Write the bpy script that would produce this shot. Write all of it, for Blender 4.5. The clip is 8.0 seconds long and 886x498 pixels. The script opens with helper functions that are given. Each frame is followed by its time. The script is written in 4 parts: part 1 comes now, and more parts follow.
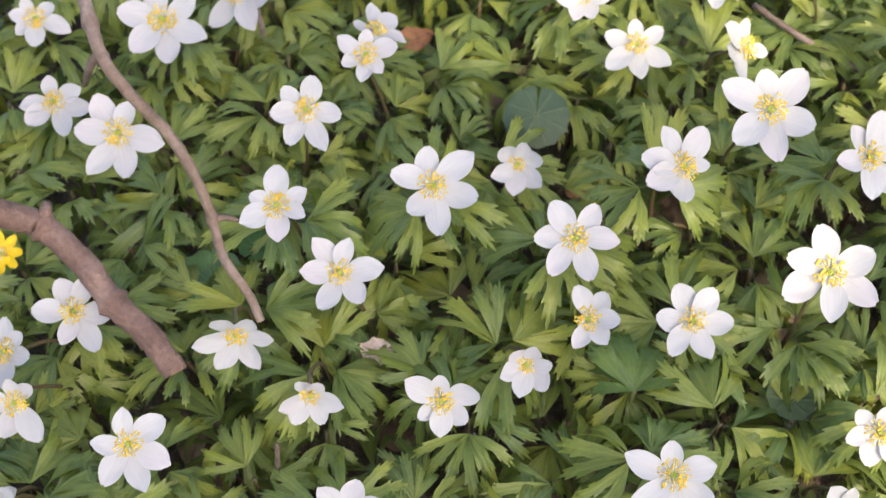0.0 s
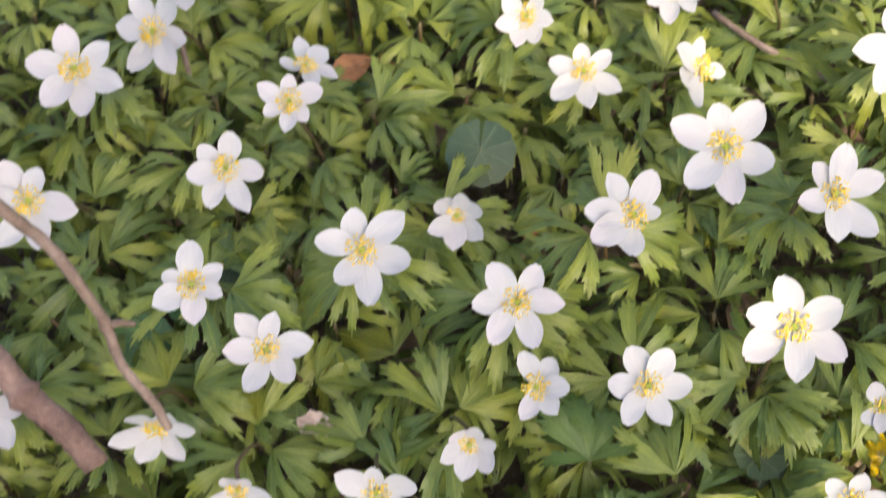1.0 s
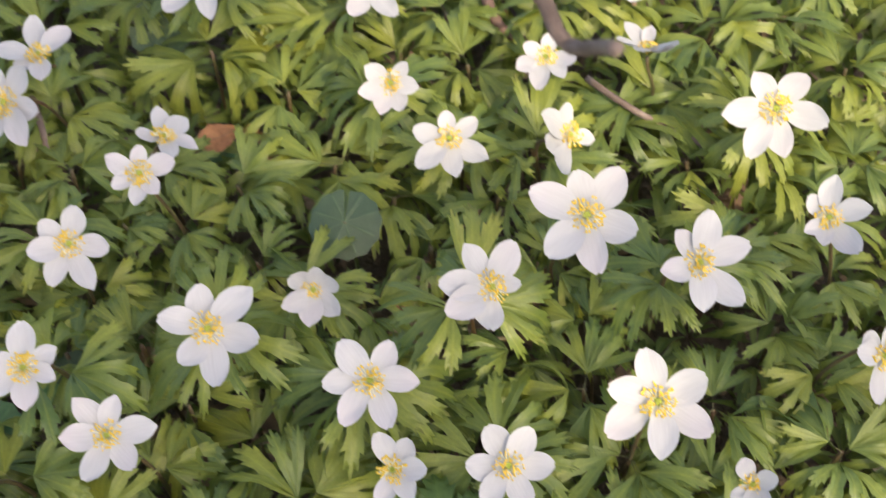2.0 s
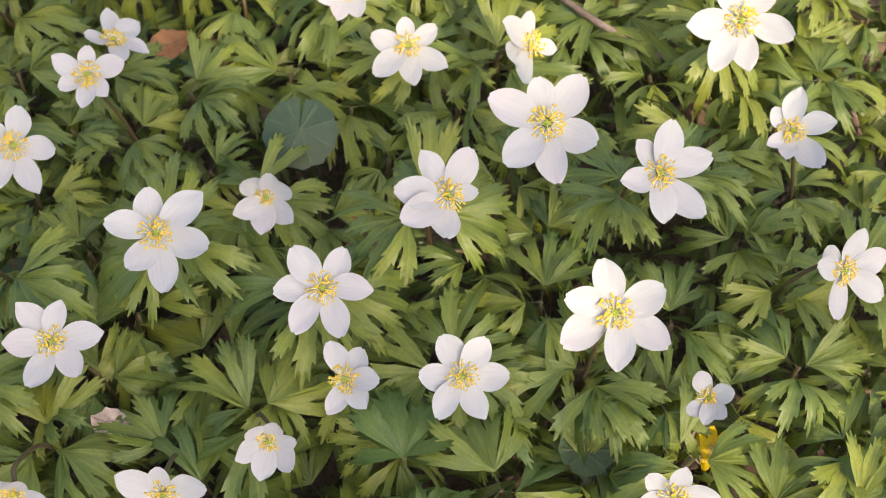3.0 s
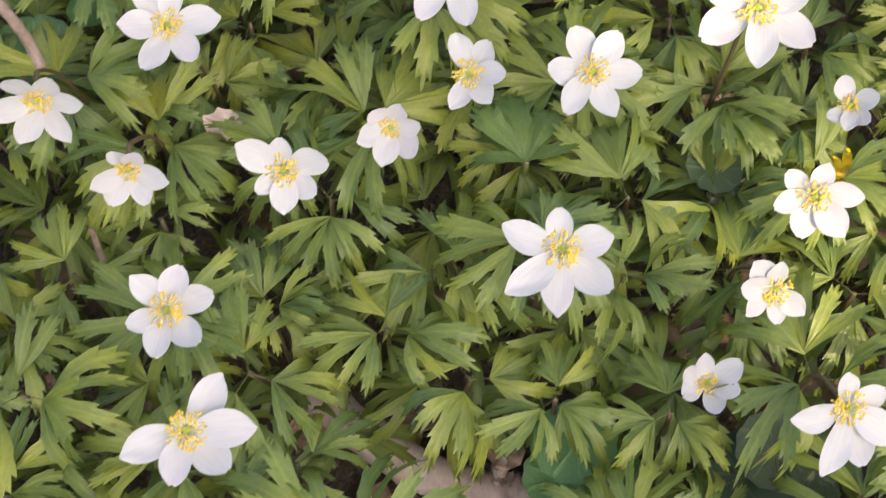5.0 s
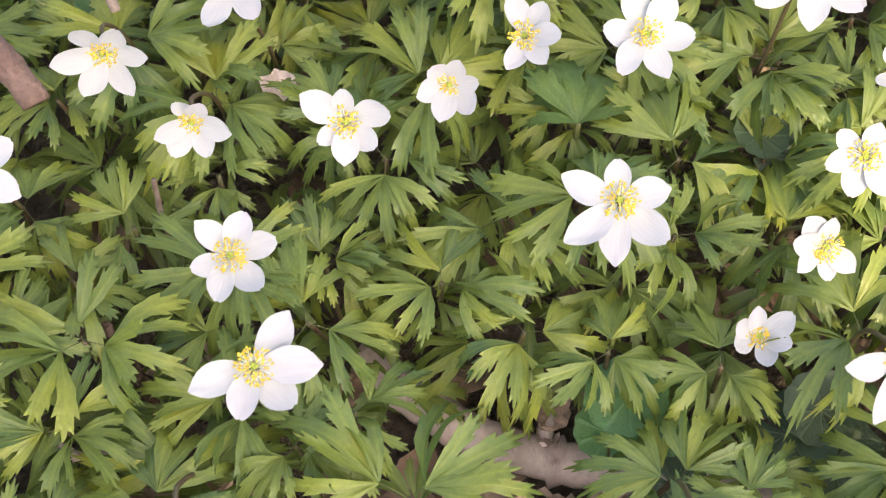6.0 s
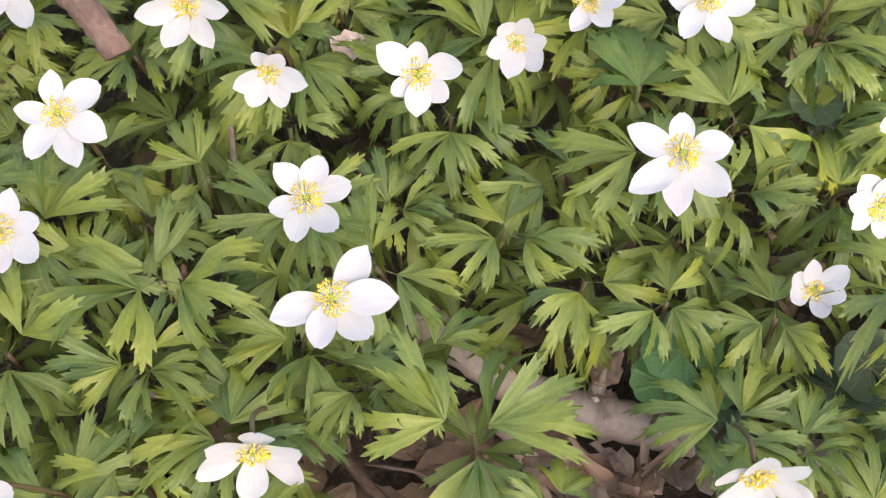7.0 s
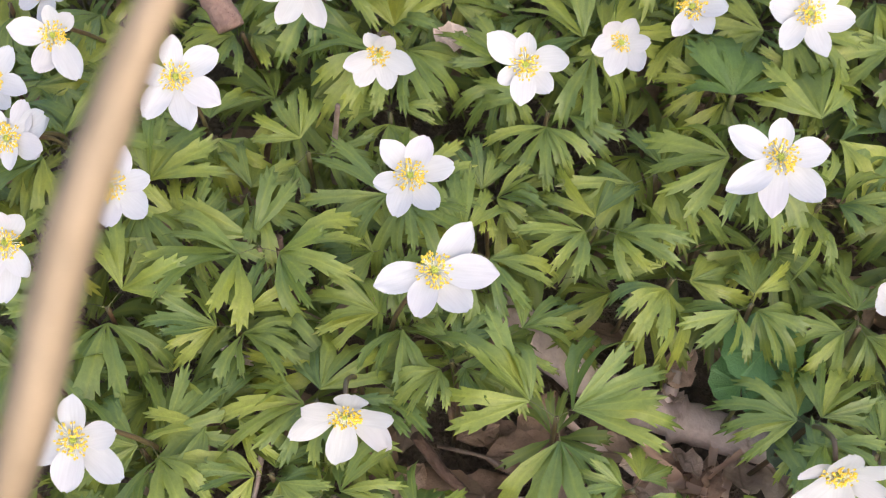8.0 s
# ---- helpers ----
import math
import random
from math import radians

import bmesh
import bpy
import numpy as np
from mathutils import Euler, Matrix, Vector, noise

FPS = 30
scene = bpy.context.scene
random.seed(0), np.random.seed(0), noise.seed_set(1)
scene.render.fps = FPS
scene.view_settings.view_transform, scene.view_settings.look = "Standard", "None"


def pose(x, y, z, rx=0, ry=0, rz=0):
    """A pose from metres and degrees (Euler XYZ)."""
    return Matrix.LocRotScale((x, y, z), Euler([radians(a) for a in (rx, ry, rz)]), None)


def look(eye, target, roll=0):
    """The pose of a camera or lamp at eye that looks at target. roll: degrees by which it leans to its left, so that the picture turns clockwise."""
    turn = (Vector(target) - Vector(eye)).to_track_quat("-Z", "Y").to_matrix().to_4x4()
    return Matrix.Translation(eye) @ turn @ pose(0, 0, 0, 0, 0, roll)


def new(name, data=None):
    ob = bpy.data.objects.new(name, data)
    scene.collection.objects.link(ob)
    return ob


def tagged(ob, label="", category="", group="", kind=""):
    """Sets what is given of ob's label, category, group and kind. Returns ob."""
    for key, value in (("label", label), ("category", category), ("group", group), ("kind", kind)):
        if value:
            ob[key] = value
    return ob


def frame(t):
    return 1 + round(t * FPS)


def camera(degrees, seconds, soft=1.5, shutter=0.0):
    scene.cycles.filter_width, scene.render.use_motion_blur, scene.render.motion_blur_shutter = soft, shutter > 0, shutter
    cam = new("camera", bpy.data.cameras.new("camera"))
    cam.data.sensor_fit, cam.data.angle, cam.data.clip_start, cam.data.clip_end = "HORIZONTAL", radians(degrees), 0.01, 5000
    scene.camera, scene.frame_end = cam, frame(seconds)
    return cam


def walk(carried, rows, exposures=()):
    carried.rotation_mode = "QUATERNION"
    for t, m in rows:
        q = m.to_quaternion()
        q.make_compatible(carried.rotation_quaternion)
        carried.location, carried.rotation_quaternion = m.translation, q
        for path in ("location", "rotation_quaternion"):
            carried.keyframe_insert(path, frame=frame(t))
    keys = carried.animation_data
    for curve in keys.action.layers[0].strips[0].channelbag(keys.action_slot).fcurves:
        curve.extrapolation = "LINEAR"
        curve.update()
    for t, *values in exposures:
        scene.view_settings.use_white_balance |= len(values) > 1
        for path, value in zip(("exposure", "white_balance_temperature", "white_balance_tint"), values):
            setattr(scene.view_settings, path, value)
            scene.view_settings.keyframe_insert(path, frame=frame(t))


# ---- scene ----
cam = camera(35.95, 8.0, soft=0.95, shutter=0.25)
cam.data.dof.use_dof, cam.data.dof.focus_distance, cam.data.dof.aperture_fstop = True, 0.43, 25.0
PATH = [
    (0, (0.0000, -0.2710, 0.5613), (-0.0002, 0.0183, 0.1534), -3.59),
    (0.2, (0.0106, -0.2608, 0.5566), (0.0044, 0.0293, 0.1494), -4.61),
    (0.5, (0.0239, -0.2423, 0.5464), (0.0125, 0.0245, 0.1237), -6.58),
    (0.7, (0.0278, -0.2305, 0.5456), (0.0114, 0.0228, 0.1148), -7.98),
    (1, (0.0351, -0.2116, 0.5534), (0.0261, 0.0589, 0.1330), -8.13),
    (1.2, (0.0401, -0.2069, 0.5541), (0.0296, 0.0782, 0.1435), -9.31),
    (1.5, (0.0491, -0.2024, 0.5492), (0.0442, 0.0905, 0.1440), -8.55),
    (1.8, (0.0622, -0.2038, 0.5437), (0.0687, 0.0900, 0.1392), -6.21),
    (2, (0.0676, -0.2020, 0.5341), (0.0811, 0.0877, 0.1269), -5.17),
    (2.2, (0.0735, -0.2040, 0.5212), (0.0942, 0.0759, 0.1075), -4.13),
    (3.5, (0.0644, -0.2047, 0.5191), (0.0871, 0.0622, 0.0968), -1.83),
    (4, (0.0596, -0.2130, 0.5061), (0.0780, 0.0479, 0.0800), -2.21),
    (4.5, (0.0509, -0.2306, 0.4877), (0.0627, 0.0229, 0.0568), -2.98),
    (5, (0.0396, -0.2536, 0.4685), (0.0410, -0.0083, 0.0329), -4.61),
    (5.2, (0.0361, -0.2591, 0.4677), (0.0331, -0.0159, 0.0308), -5.32),
    (6.3, (0.0105, -0.2895, 0.4585), (0.0127, -0.0331, 0.0293), -3.25),
    (6.5, (0.0045, -0.2990, 0.4531), (0.0028, -0.0440, 0.0231), -3.67),
    (6.8, (0.0050, -0.2998, 0.4594), (0.0002, -0.0432, 0.0303), -3.94),
    (7, (0.0031, -0.3015, 0.4664), (0.0005, -0.0409, 0.0397), -3.23),
    (7.3, (0.0016, -0.3079, 0.4688), (-0.0045, -0.0423, 0.0453), -3.30),
    (7.5, (-0.0028, -0.3135, 0.4739), (-0.0100, -0.0462, 0.0514), -2.47),
    (7.8, (-0.0108, -0.3215, 0.4728), (-0.0252, -0.0491, 0.0537), -1.75),
    (8, (-0.0187, -0.3203, 0.4675), (-0.0306, -0.0495, 0.0473), -0.74),
]
walk(cam, [(t, look(eye, target, roll)) for t, eye, target, roll in PATH], exposures=[(t, e, k, 12) for t, e, k in ((0.0, 1.57, 7000), (1.0, 1.55, 7250), (2.0, 1.40, 7350), (3.5, 1.38, 7400), (4.5, 1.52, 7400), (5.5, 1.82, 7450), (6.5, 2.0, 7450), (8.0, 1.86, 7100))])

# ---- daylight: low spring sun from the right and behind the viewer, open sky ----
SUN_EL, SUN_AZ = radians(44), math.atan2(0.454, -0.891)   # azimuth from +y towards +x
sun_way = Vector((math.sin(SUN_AZ) * math.cos(SUN_EL), math.cos(SUN_AZ) * math.cos(SUN_EL), math.sin(SUN_EL)))
world = bpy.data.worlds.new("sky")
scene.world = world
world.use_nodes = True
wn = world.node_tree.nodes
sky = wn.new("ShaderNodeTexSky")
sky.sky_type, sky.sun_disc = "NISHITA", False
sky.sun_elevation, sky.sun_rotation = SUN_EL, SUN_AZ
sky.air_density, sky.dust_density, sky.ozone_density = 1.0, 3.0, 1.0
world.node_tree.links.new(sky.outputs[0], wn["Background"].inputs[0])
wn["Background"].inputs[1].default_value = 0.15
lamp = bpy.data.lights.new("sun", "SUN")
lamp.energy, lamp.angle, lamp.color = 1.4, radians(0.5), (1.0, 0.89, 0.66)
sun = new("sun", lamp)
sun.matrix_world = look(sun_way * 20, (0, 0, 0))


# ---- materials ----
def material(name, rough=0.5):
    m = bpy.data.materials.new(name)
    m.use_nodes = True
    n = m.node_tree.nodes
    b = n["Principled BSDF"]
    b.inputs["Roughness"].default_value = rough
    return m, n, m.node_tree.links, b


def ramp(n, l, src, stops):
    r = n.new("ShaderNodeValToRGB")
    while len(r.color_ramp.elements) < len(stops):
        r.color_ramp.elements.new(0.5)
    for e, (p, c) in zip(r.color_ramp.elements, stops):
        e.position, e.color = p, (*c, 1)
    l.new(src, r.inputs[0])
    return r.outputs[0]


def noise_of(n, l, scale, detail=4.0, rough=0.6, stretch=None, space="Object", shift=True):
    co = n.new("ShaderNodeTexCoord")
    out = co.outputs[space]
    mp = n.new("ShaderNodeMapping")
    l.new(out, mp.inputs[0])
    if stretch:
        mp.inputs["Scale"].default_value = stretch
    if shift:
        info = n.new("ShaderNodeObjectInfo")
        mul = n.new("ShaderNodeMath")
        mul.operation = "MULTIPLY"
        mul.inputs[1].default_value = 37.0
        l.new(info.outputs["Random"], mul.inputs[0])
        l.new(mul.outputs[0], mp.inputs["Location"])
    t = n.new("ShaderNodeTexNoise")
    t.inputs["Scale"].default_value, t.inputs["Detail"].default_value, t.inputs["Roughness"].default_value = scale, detail, rough
    l.new(mp.outputs[0], t.inputs["Vector"])
    return t.outputs[0]


def mixed(n, l, fac, a, b, mode="MIX"):
    x = n.new("ShaderNodeMix")
    x.data_type, x.blend_type = "RGBA", mode
    for i, v in ((0, fac), (6, a), (7, b)):
        if isinstance(v, (int, float)):
            x.inputs[i].default_value = v
        elif isinstance(v, tuple):
            x.inputs[i].default_value = (*v, 1)
        else:
            l.new(v, x.inputs[i])
    return x.outputs[2]


def bumped(n, l, b, src, strength, dist):
    u = n.new("ShaderNodeBump")
    u.inputs["Strength"].default_value, u.inputs["Distance"].default_value = strength, dist
    l.new(src, u.inputs["Height"])
    l.new(u.outputs[0], b.inputs["Normal"])
    return u


def see_through(m, n, l, b, colour, share):
    """Thin leaf or petal: part of the light goes through."""
    t = n.new("ShaderNodeBsdfTranslucent")
    if isinstance(colour, tuple):
        t.inputs[0].default_value = (*colour, 1)
    else:
        l.new(colour, t.inputs[0])
    s = n.new("ShaderNodeMixShader")
    s.inputs[0].default_value = share
    l.new(b.outputs[0], s.inputs[1])
    l.new(t.outputs[0], s.inputs[2])
    l.new(s.outputs[0], n["Material Output"].inputs[0])


def leaf_material(name, dark, mid, light, rough=0.5, share=0.36, vein=0.14):
    m, n, l, b = material(name, rough)
    info = n.new("ShaderNodeObjectInfo")
    base = ramp(n, l, info.outputs["Random"], [(0.0, dark), (0.45, mid), (1.0, light)])
    geo = n.new("ShaderNodeNewGeometry")
    broad = n.new("ShaderNodeTexNoise")
    broad.inputs["Scale"].default_value, broad.inputs["Detail"].default_value = 38.0, 2.0
    l.new(geo.outputs["Position"], broad.inputs["Vector"])
    base = mixed(n, l, ramp(n, l, broad.outputs[0], [(0.40, (0, 0, 0)), (0.62, (0.6, 0.6, 0.6))]), base, (dark[0] * .95, dark[1] * 1.12, dark[2] * 1.25))
    patch = noise_of(n, l, 2.2, 3)
    c = mixed(n, l, ramp(n, l, patch, [(0.35, (0, 0, 0)), (0.75, (0.55, 0.55, 0.55))]), base, tuple(v * 1.35 for v in mid))
    fine = noise_of(n, l, 28, 4, 0.7)
    c = mixed(n, l, 0.35, c, ramp(n, l, fine, [(0.3, (0.45, 0.45, 0.45)), (0.7, (1, 1, 1))]), "MULTIPLY")
    at = n.new("ShaderNodeAttribute")
    at.attribute_name = "rib"
    c = mixed(n, l, ramp(n, l, at.outputs["Fac"], [(0.55, (0, 0, 0)), (1.0, (vein, vein, vein))]), c, tuple(min(1, v * 1.7) for v in light))
    # worn brownish tips here and there
    tip = n.new("ShaderNodeAttribute")
    tip.attribute_name = "tip"
    mul = n.new("ShaderNodeMath")
    mul.operation = "MULTIPLY"
    l.new(ramp(n, l, tip.outputs["Fac"], [(0.8, (0, 0, 0)), (1.0, (0.7, 0.7, 0.7))]), mul.inputs[0])
    l.new(ramp(n, l, noise_of(n, l, 1.3, 2), [(0.5, (0, 0, 0)), (0.65, (1, 1, 1))]), mul.inputs[1])
    c = mixed(n, l, mul.outputs[0], c, (0.13, 0.10, 0.045))
    streak = noise_of(n, l, 7, 3, 0.6, (0.6, 4.0, 1.0))
    c = mixed(n, l, 0.35, c, ramp(n, l, streak, [(0.32, (0.55, 0.60, 0.52)), (0.66, (1, 1, 1))]), "MULTIPLY")
    l.new(c, b.inputs["Base Color"])
    b.inputs["Specular IOR Level"].default_value = 0.55
    h = n.new("ShaderNodeMath")
    h.operation = "ADD"
    l.new(at.outputs["Fac"], h.inputs[0])
    l.new(noise_of(n, l, 14, 3), h.inputs[1])
    bumped(n, l, b, h.outputs[0], 0.35, 0.0008)
    see_through(m, n, l, b, mixed(n, l, 1.0, c, (1.0, 0.95, 0.5), "MULTIPLY"), share)
    return m


MAT_LEAF = leaf_material("anemone_leaf", (0.110, 0.170, 0.047), (0.225, 0.273, 0.054), (0.358, 0.381, 0.058), 0.42)
MAT_ROUND = leaf_material("dark_round_leaf", (0.048, 0.078, 0.036), (0.058, 0.092, 0.042), (0.075, 0.115, 0.050), 0.5, 0.10, 0.5)
MAT_FRESH = leaf_material("fresh_leaf", (0.105, 0.170, 0.034), (0.130, 0.195, 0.038), (0.150, 0.215, 0.042), 0.46)
MAT_ROUND_LIGHT = leaf_material("green_round_leaf", (0.09, 0.19, 0.06), (0.11, 0.22, 0.07), (0.13, 0.25, 0.08), 0.38, 0.22, 0.4)


def petal_material():
    m, n, l, b = material("white_petal", 0.48)
    veins = noise_of(n, l, 6, 3, 0.6, (0.35, 5.0, 1.0))
    c = ramp(n, l, veins, [(0.25, (0.455, 0.457, 0.475)), (0.65, (0.505, 0.508, 0.525))])
    blush = n.new("ShaderNodeAttribute")
    blush.attribute_name = "tip"
    info = n.new("ShaderNodeObjectInfo")
    pink = n.new("ShaderNodeMath")
    pink.operation = "MULTIPLY"
    l.new(ramp(n, l, info.outputs["Random"], [(0.55, (0.05, 0.05, 0.05)), (1.0, (0.55, 0.55, 0.55))]), pink.inputs[0])
    l.new(ramp(n, l, blush.outputs["Fac"], [(0.3, (0, 0, 0)), (1.0, (0.6, 0.6, 0.6))]), pink.inputs[1])
    c = mixed(n, l, pink.outputs[0], c, (0.66, 0.52, 0.57))
    spot = noise_of(n, l, 3.3, 3, 0.7)
    c = mixed(n, l, ramp(n, l, spot, [(0.74, (0, 0, 0)), (0.80, (0.5, 0.5, 0.5))]), c, (0.55, 0.47, 0.36))
    l.new(c, b.inputs["Base Color"])
    b.inputs["Specular IOR Level"].default_value = 0.3
    bumped(n, l, b, veins, 0.18, 0.0005)
    see_through(m, n, l, b, c, 0.26)
    return m


MAT_PETAL = petal_material()


def simple(name, stops, scale, rough=0.6, bump=0.4, dist=0.0005, stretch=None, detail=5.0):
    m, n, l, b = material(name, rough)
    f = noise_of(n, l, scale, detail, 0.65, stretch)
    g = noise_of(n, l, scale * 7, 3, 0.6, stretch)
    c = mixed(n, l, 0.4, ramp(n, l, f, stops), ramp(n, l, g, [(0.25, (0.4, 0.4, 0.4)), (0.7, (1, 1, 1))]), "MULTIPLY")
    l.new(c, b.inputs["Base Color"])
    add = n.new("ShaderNodeMath")
    l.new(f, add.inputs[0])
    l.new(g, add.inputs[1])
    bumped(n, l, b, add.outputs[0], bump, dist)
    return m


MAT_ANTHER = simple("yellow_anther", [(0.3, (0.88, 0.57, 0.05)), (0.7, (0.93, 0.68, 0.10))], 300, 0.7)
MAT_FILAMENT = simple("pale_filament", [(0.3, (0.88, 0.85, 0.62)), (0.7, (0.92, 0.90, 0.74))], 300, 0.5)
MAT_PISTIL = simple("green_pistil", [(0.3, (0.42, 0.50, 0.07)), (0.7, (0.58, 0.64, 0.14))], 300, 0.5)
MAT_STEM = simple("reddish_green_stem", [(0.3, (0.085, 0.085, 0.03)), (0.7, (0.11, 0.055, 0.032))], 60, 0.5)
MAT_PETIOLE = simple("green_petiole", [(0.3, (0.10, 0.14, 0.04)), (0.7, (0.14, 0.11, 0.04))], 60, 0.5)
MAT_BARK = simple("red_brown_bark", [(0.25, (0.10, 0.055, 0.042)), (0.5, (0.19, 0.115, 0.09)), (0.75, (0.30, 0.20, 0.165))], 60, 0.8, 0.9, 0.0015)
MAT_GREYBARK = simple("grey_brown_bark", [(0.28, (0.16, 0.11, 0.092)), (0.38, (0.48, 0.37, 0.335)), (0.6, (0.60, 0.49, 0.45)), (0.8, (0.70, 0.60, 0.56))], 60, 0.8, 0.55, 0.001, (1, 0.6, 1))
MAT_TWIG = simple("brown_twig_bark", [(0.25, (0.10, 0.065, 0.045)), (0.5, (0.20, 0.14, 0.11)), (0.8, (0.33, 0.26, 0.22))], 90, 0.8, 0.7, 0.0008)
MAT_SOIL = simple("dark_leaf_mould", [(0.25, (0.045, 0.033, 0.026)), (0.5, (0.115, 0.083, 0.064)), (0.8, (0.25, 0.185, 0.14))], 70, 0.95, 1.0, 0.004, None, 8)
MAT_STRAW = simple("dry_straw", [(0.25, (0.30, 0.22, 0.14)), (0.75, (0.42, 0.31, 0.21))], 40, 0.7, 0.4, 0.0005, (1, 1, 0.1))
MAT_YELLOW = simple("glossy_yellow_petal", [(0.3, (0.80, 0.52, 0.01)), (0.7, (0.88, 0.62, 0.02))], 90, 0.25)


def dry_leaf_material(name, stops):
    m, n, l, b = material(name, 0.75)
    info = n.new("ShaderNodeObjectInfo")
    base = ramp(n, l, info.outputs["Random"], stops)
    f = noise_of(n, l, 3, 6, 0.7)
    c = mixed(n, l, 0.75, base, ramp(n, l, f, [(0.3, (0.35, 0.30, 0.28)), (0.7, (1, 1, 1))]), "MULTIPLY")
    at = n.new("ShaderNodeAttribute")
    at.attribute_name = "rib"
    c = mixed(n, l, ramp(n, l, at.outputs["Fac"], [(0.6, (0, 0, 0)), (1.0, (0.5, 0.5, 0.5))]), c, (0.12, 0.08, 0.055))
    l.new(c, b.inputs["Base Color"])
    bumped(n, l, b, f, 0.8, 0.002)
    see_through(m, n, l, b, c, 0.12)
    return m


MAT_DRY = dry_leaf_material("dry_leaf", [(0.0, (0.20, 0.125, 0.088)), (0.35, (0.36, 0.24, 0.17)), (0.7, (0.52, 0.36, 0.26)), (1.0, (0.62, 0.49, 0.40))])
MAT_ORANGE = dry_leaf_material("orange_dry_leaf", [(0.0, (0.40, 0.19, 0.085)), (1.0, (0.60, 0.33, 0.17))])
MAT_PALE = dry_leaf_material("pale_torn_bark", [(0.0, (0.52, 0.34, 0.25)), (0.5, (0.70, 0.50, 0.39)), (1.0, (0.80, 0.64, 0.55))])


# ---- mesh helpers ----
def mesh_of(name, verts, faces, mats, slots=None, ribs=None, tips=None, smooth=True):
    me = bpy.data.meshes.new(name)
    me.from_pydata([tuple(v) for v in verts], [], faces)
    for m in mats:
        me.materials.append(m)
    if slots:
        me.polygons.foreach_set("material_index", slots)
    for key, values in (("rib", ribs), ("tip", tips)):
        if values is not None:
            me.attributes.new(key, "FLOAT", "POINT").data.foreach_set("value", values)
    me.polygons.foreach_set("use_smooth", [smooth] * len(me.polygons))
    me.update()
    return me


def part(name, me, parent, m, label=""):
    ob = new(name, me)
    ob.parent = parent
    ob.matrix_local = m
    return tagged(ob, label)


def tube(points, radii, sides=6, rough=0.0, rng=random):
    """Verts and faces of a tapered, closed tube along points."""
    pts = [Vector(p) for p in points]
    verts, faces = [], []
    up = Vector((0.31, 0.17, 0.93))
    for i, p in enumerate(pts):
        d = (pts[min(i + 1, len(pts) - 1)] - pts[max(i - 1, 0)]).normalized()
        a = d.cross(up)
        if a.length < 0.1:
            a = d.cross(Vector((1, 0, 0)))
        a.normalize()
        b = d.cross(a)
        for k in range(sides):
            ang = 2 * math.pi * k / sides
            r = radii[i] * (1 + rough * rng.uniform(-1, 1))
            verts.append(p + a * math.cos(ang) * r + b * math.sin(ang) * r)
    for i in range(len(pts) - 1):
        for k in range(sides):
            j = (k + 1) % sides
            faces.append((i * sides + k, i * sides + j, (i + 1) * sides + j, (i + 1) * sides + k))
    faces.append(tuple(range(sides))[::-1])
    faces.append(tuple((len(pts) - 1) * sides + k for k in range(sides)))
    return verts, faces


def bent(points, steps):
    """A smooth line through a few points (Catmull-Rom)."""
    p = [Vector(q) for q in points]
    p = [p[0] * 2 - p[1]] + p + [p[-1] * 2 - p[-2]]
    out = []
    for i in range(1, len(p) - 2):
        for s in range(steps):
            t = s / steps
            out.append(0.5 * (2 * p[i] + (p[i + 1] - p[i - 1]) * t + (2 * p[i - 1] - 5 * p[i] + 4 * p[i + 1] - p[i + 2]) * t * t + (3 * p[i] - p[i - 1] - 3 * p[i + 1] + p[i + 2]) * t ** 3))
    return out + [p[-2]]


# ---- leaflets: blades cut into toothed lobes, arching over, length 1 along +x ----
# rows of a lobe: place on the midrib, place on the edge, share of the lobe's width
LOBE_ROWS = [(.0, .0, .0), (.10, .10, 0), (.20, .20, 0), (.31, .31, 0), (.42, .43, 0), (.53, .56, .86), (.60, .65, 1.05), (.66, .765, 1.22), (.71, .725, .74), (.78, .81, .80), (.84, .925, .84), (.875, .865, .34), (.94, .95, .20)]
LOBE_ROWS_PLAIN = [(.0, .0, .0), (.16, .16, 0), (.42, .43, 0), (.60, .65, 1.08), (.66, .765, 1.28), (.71, .725, .70), (.85, .92, .80), (.88, .87, .30)]


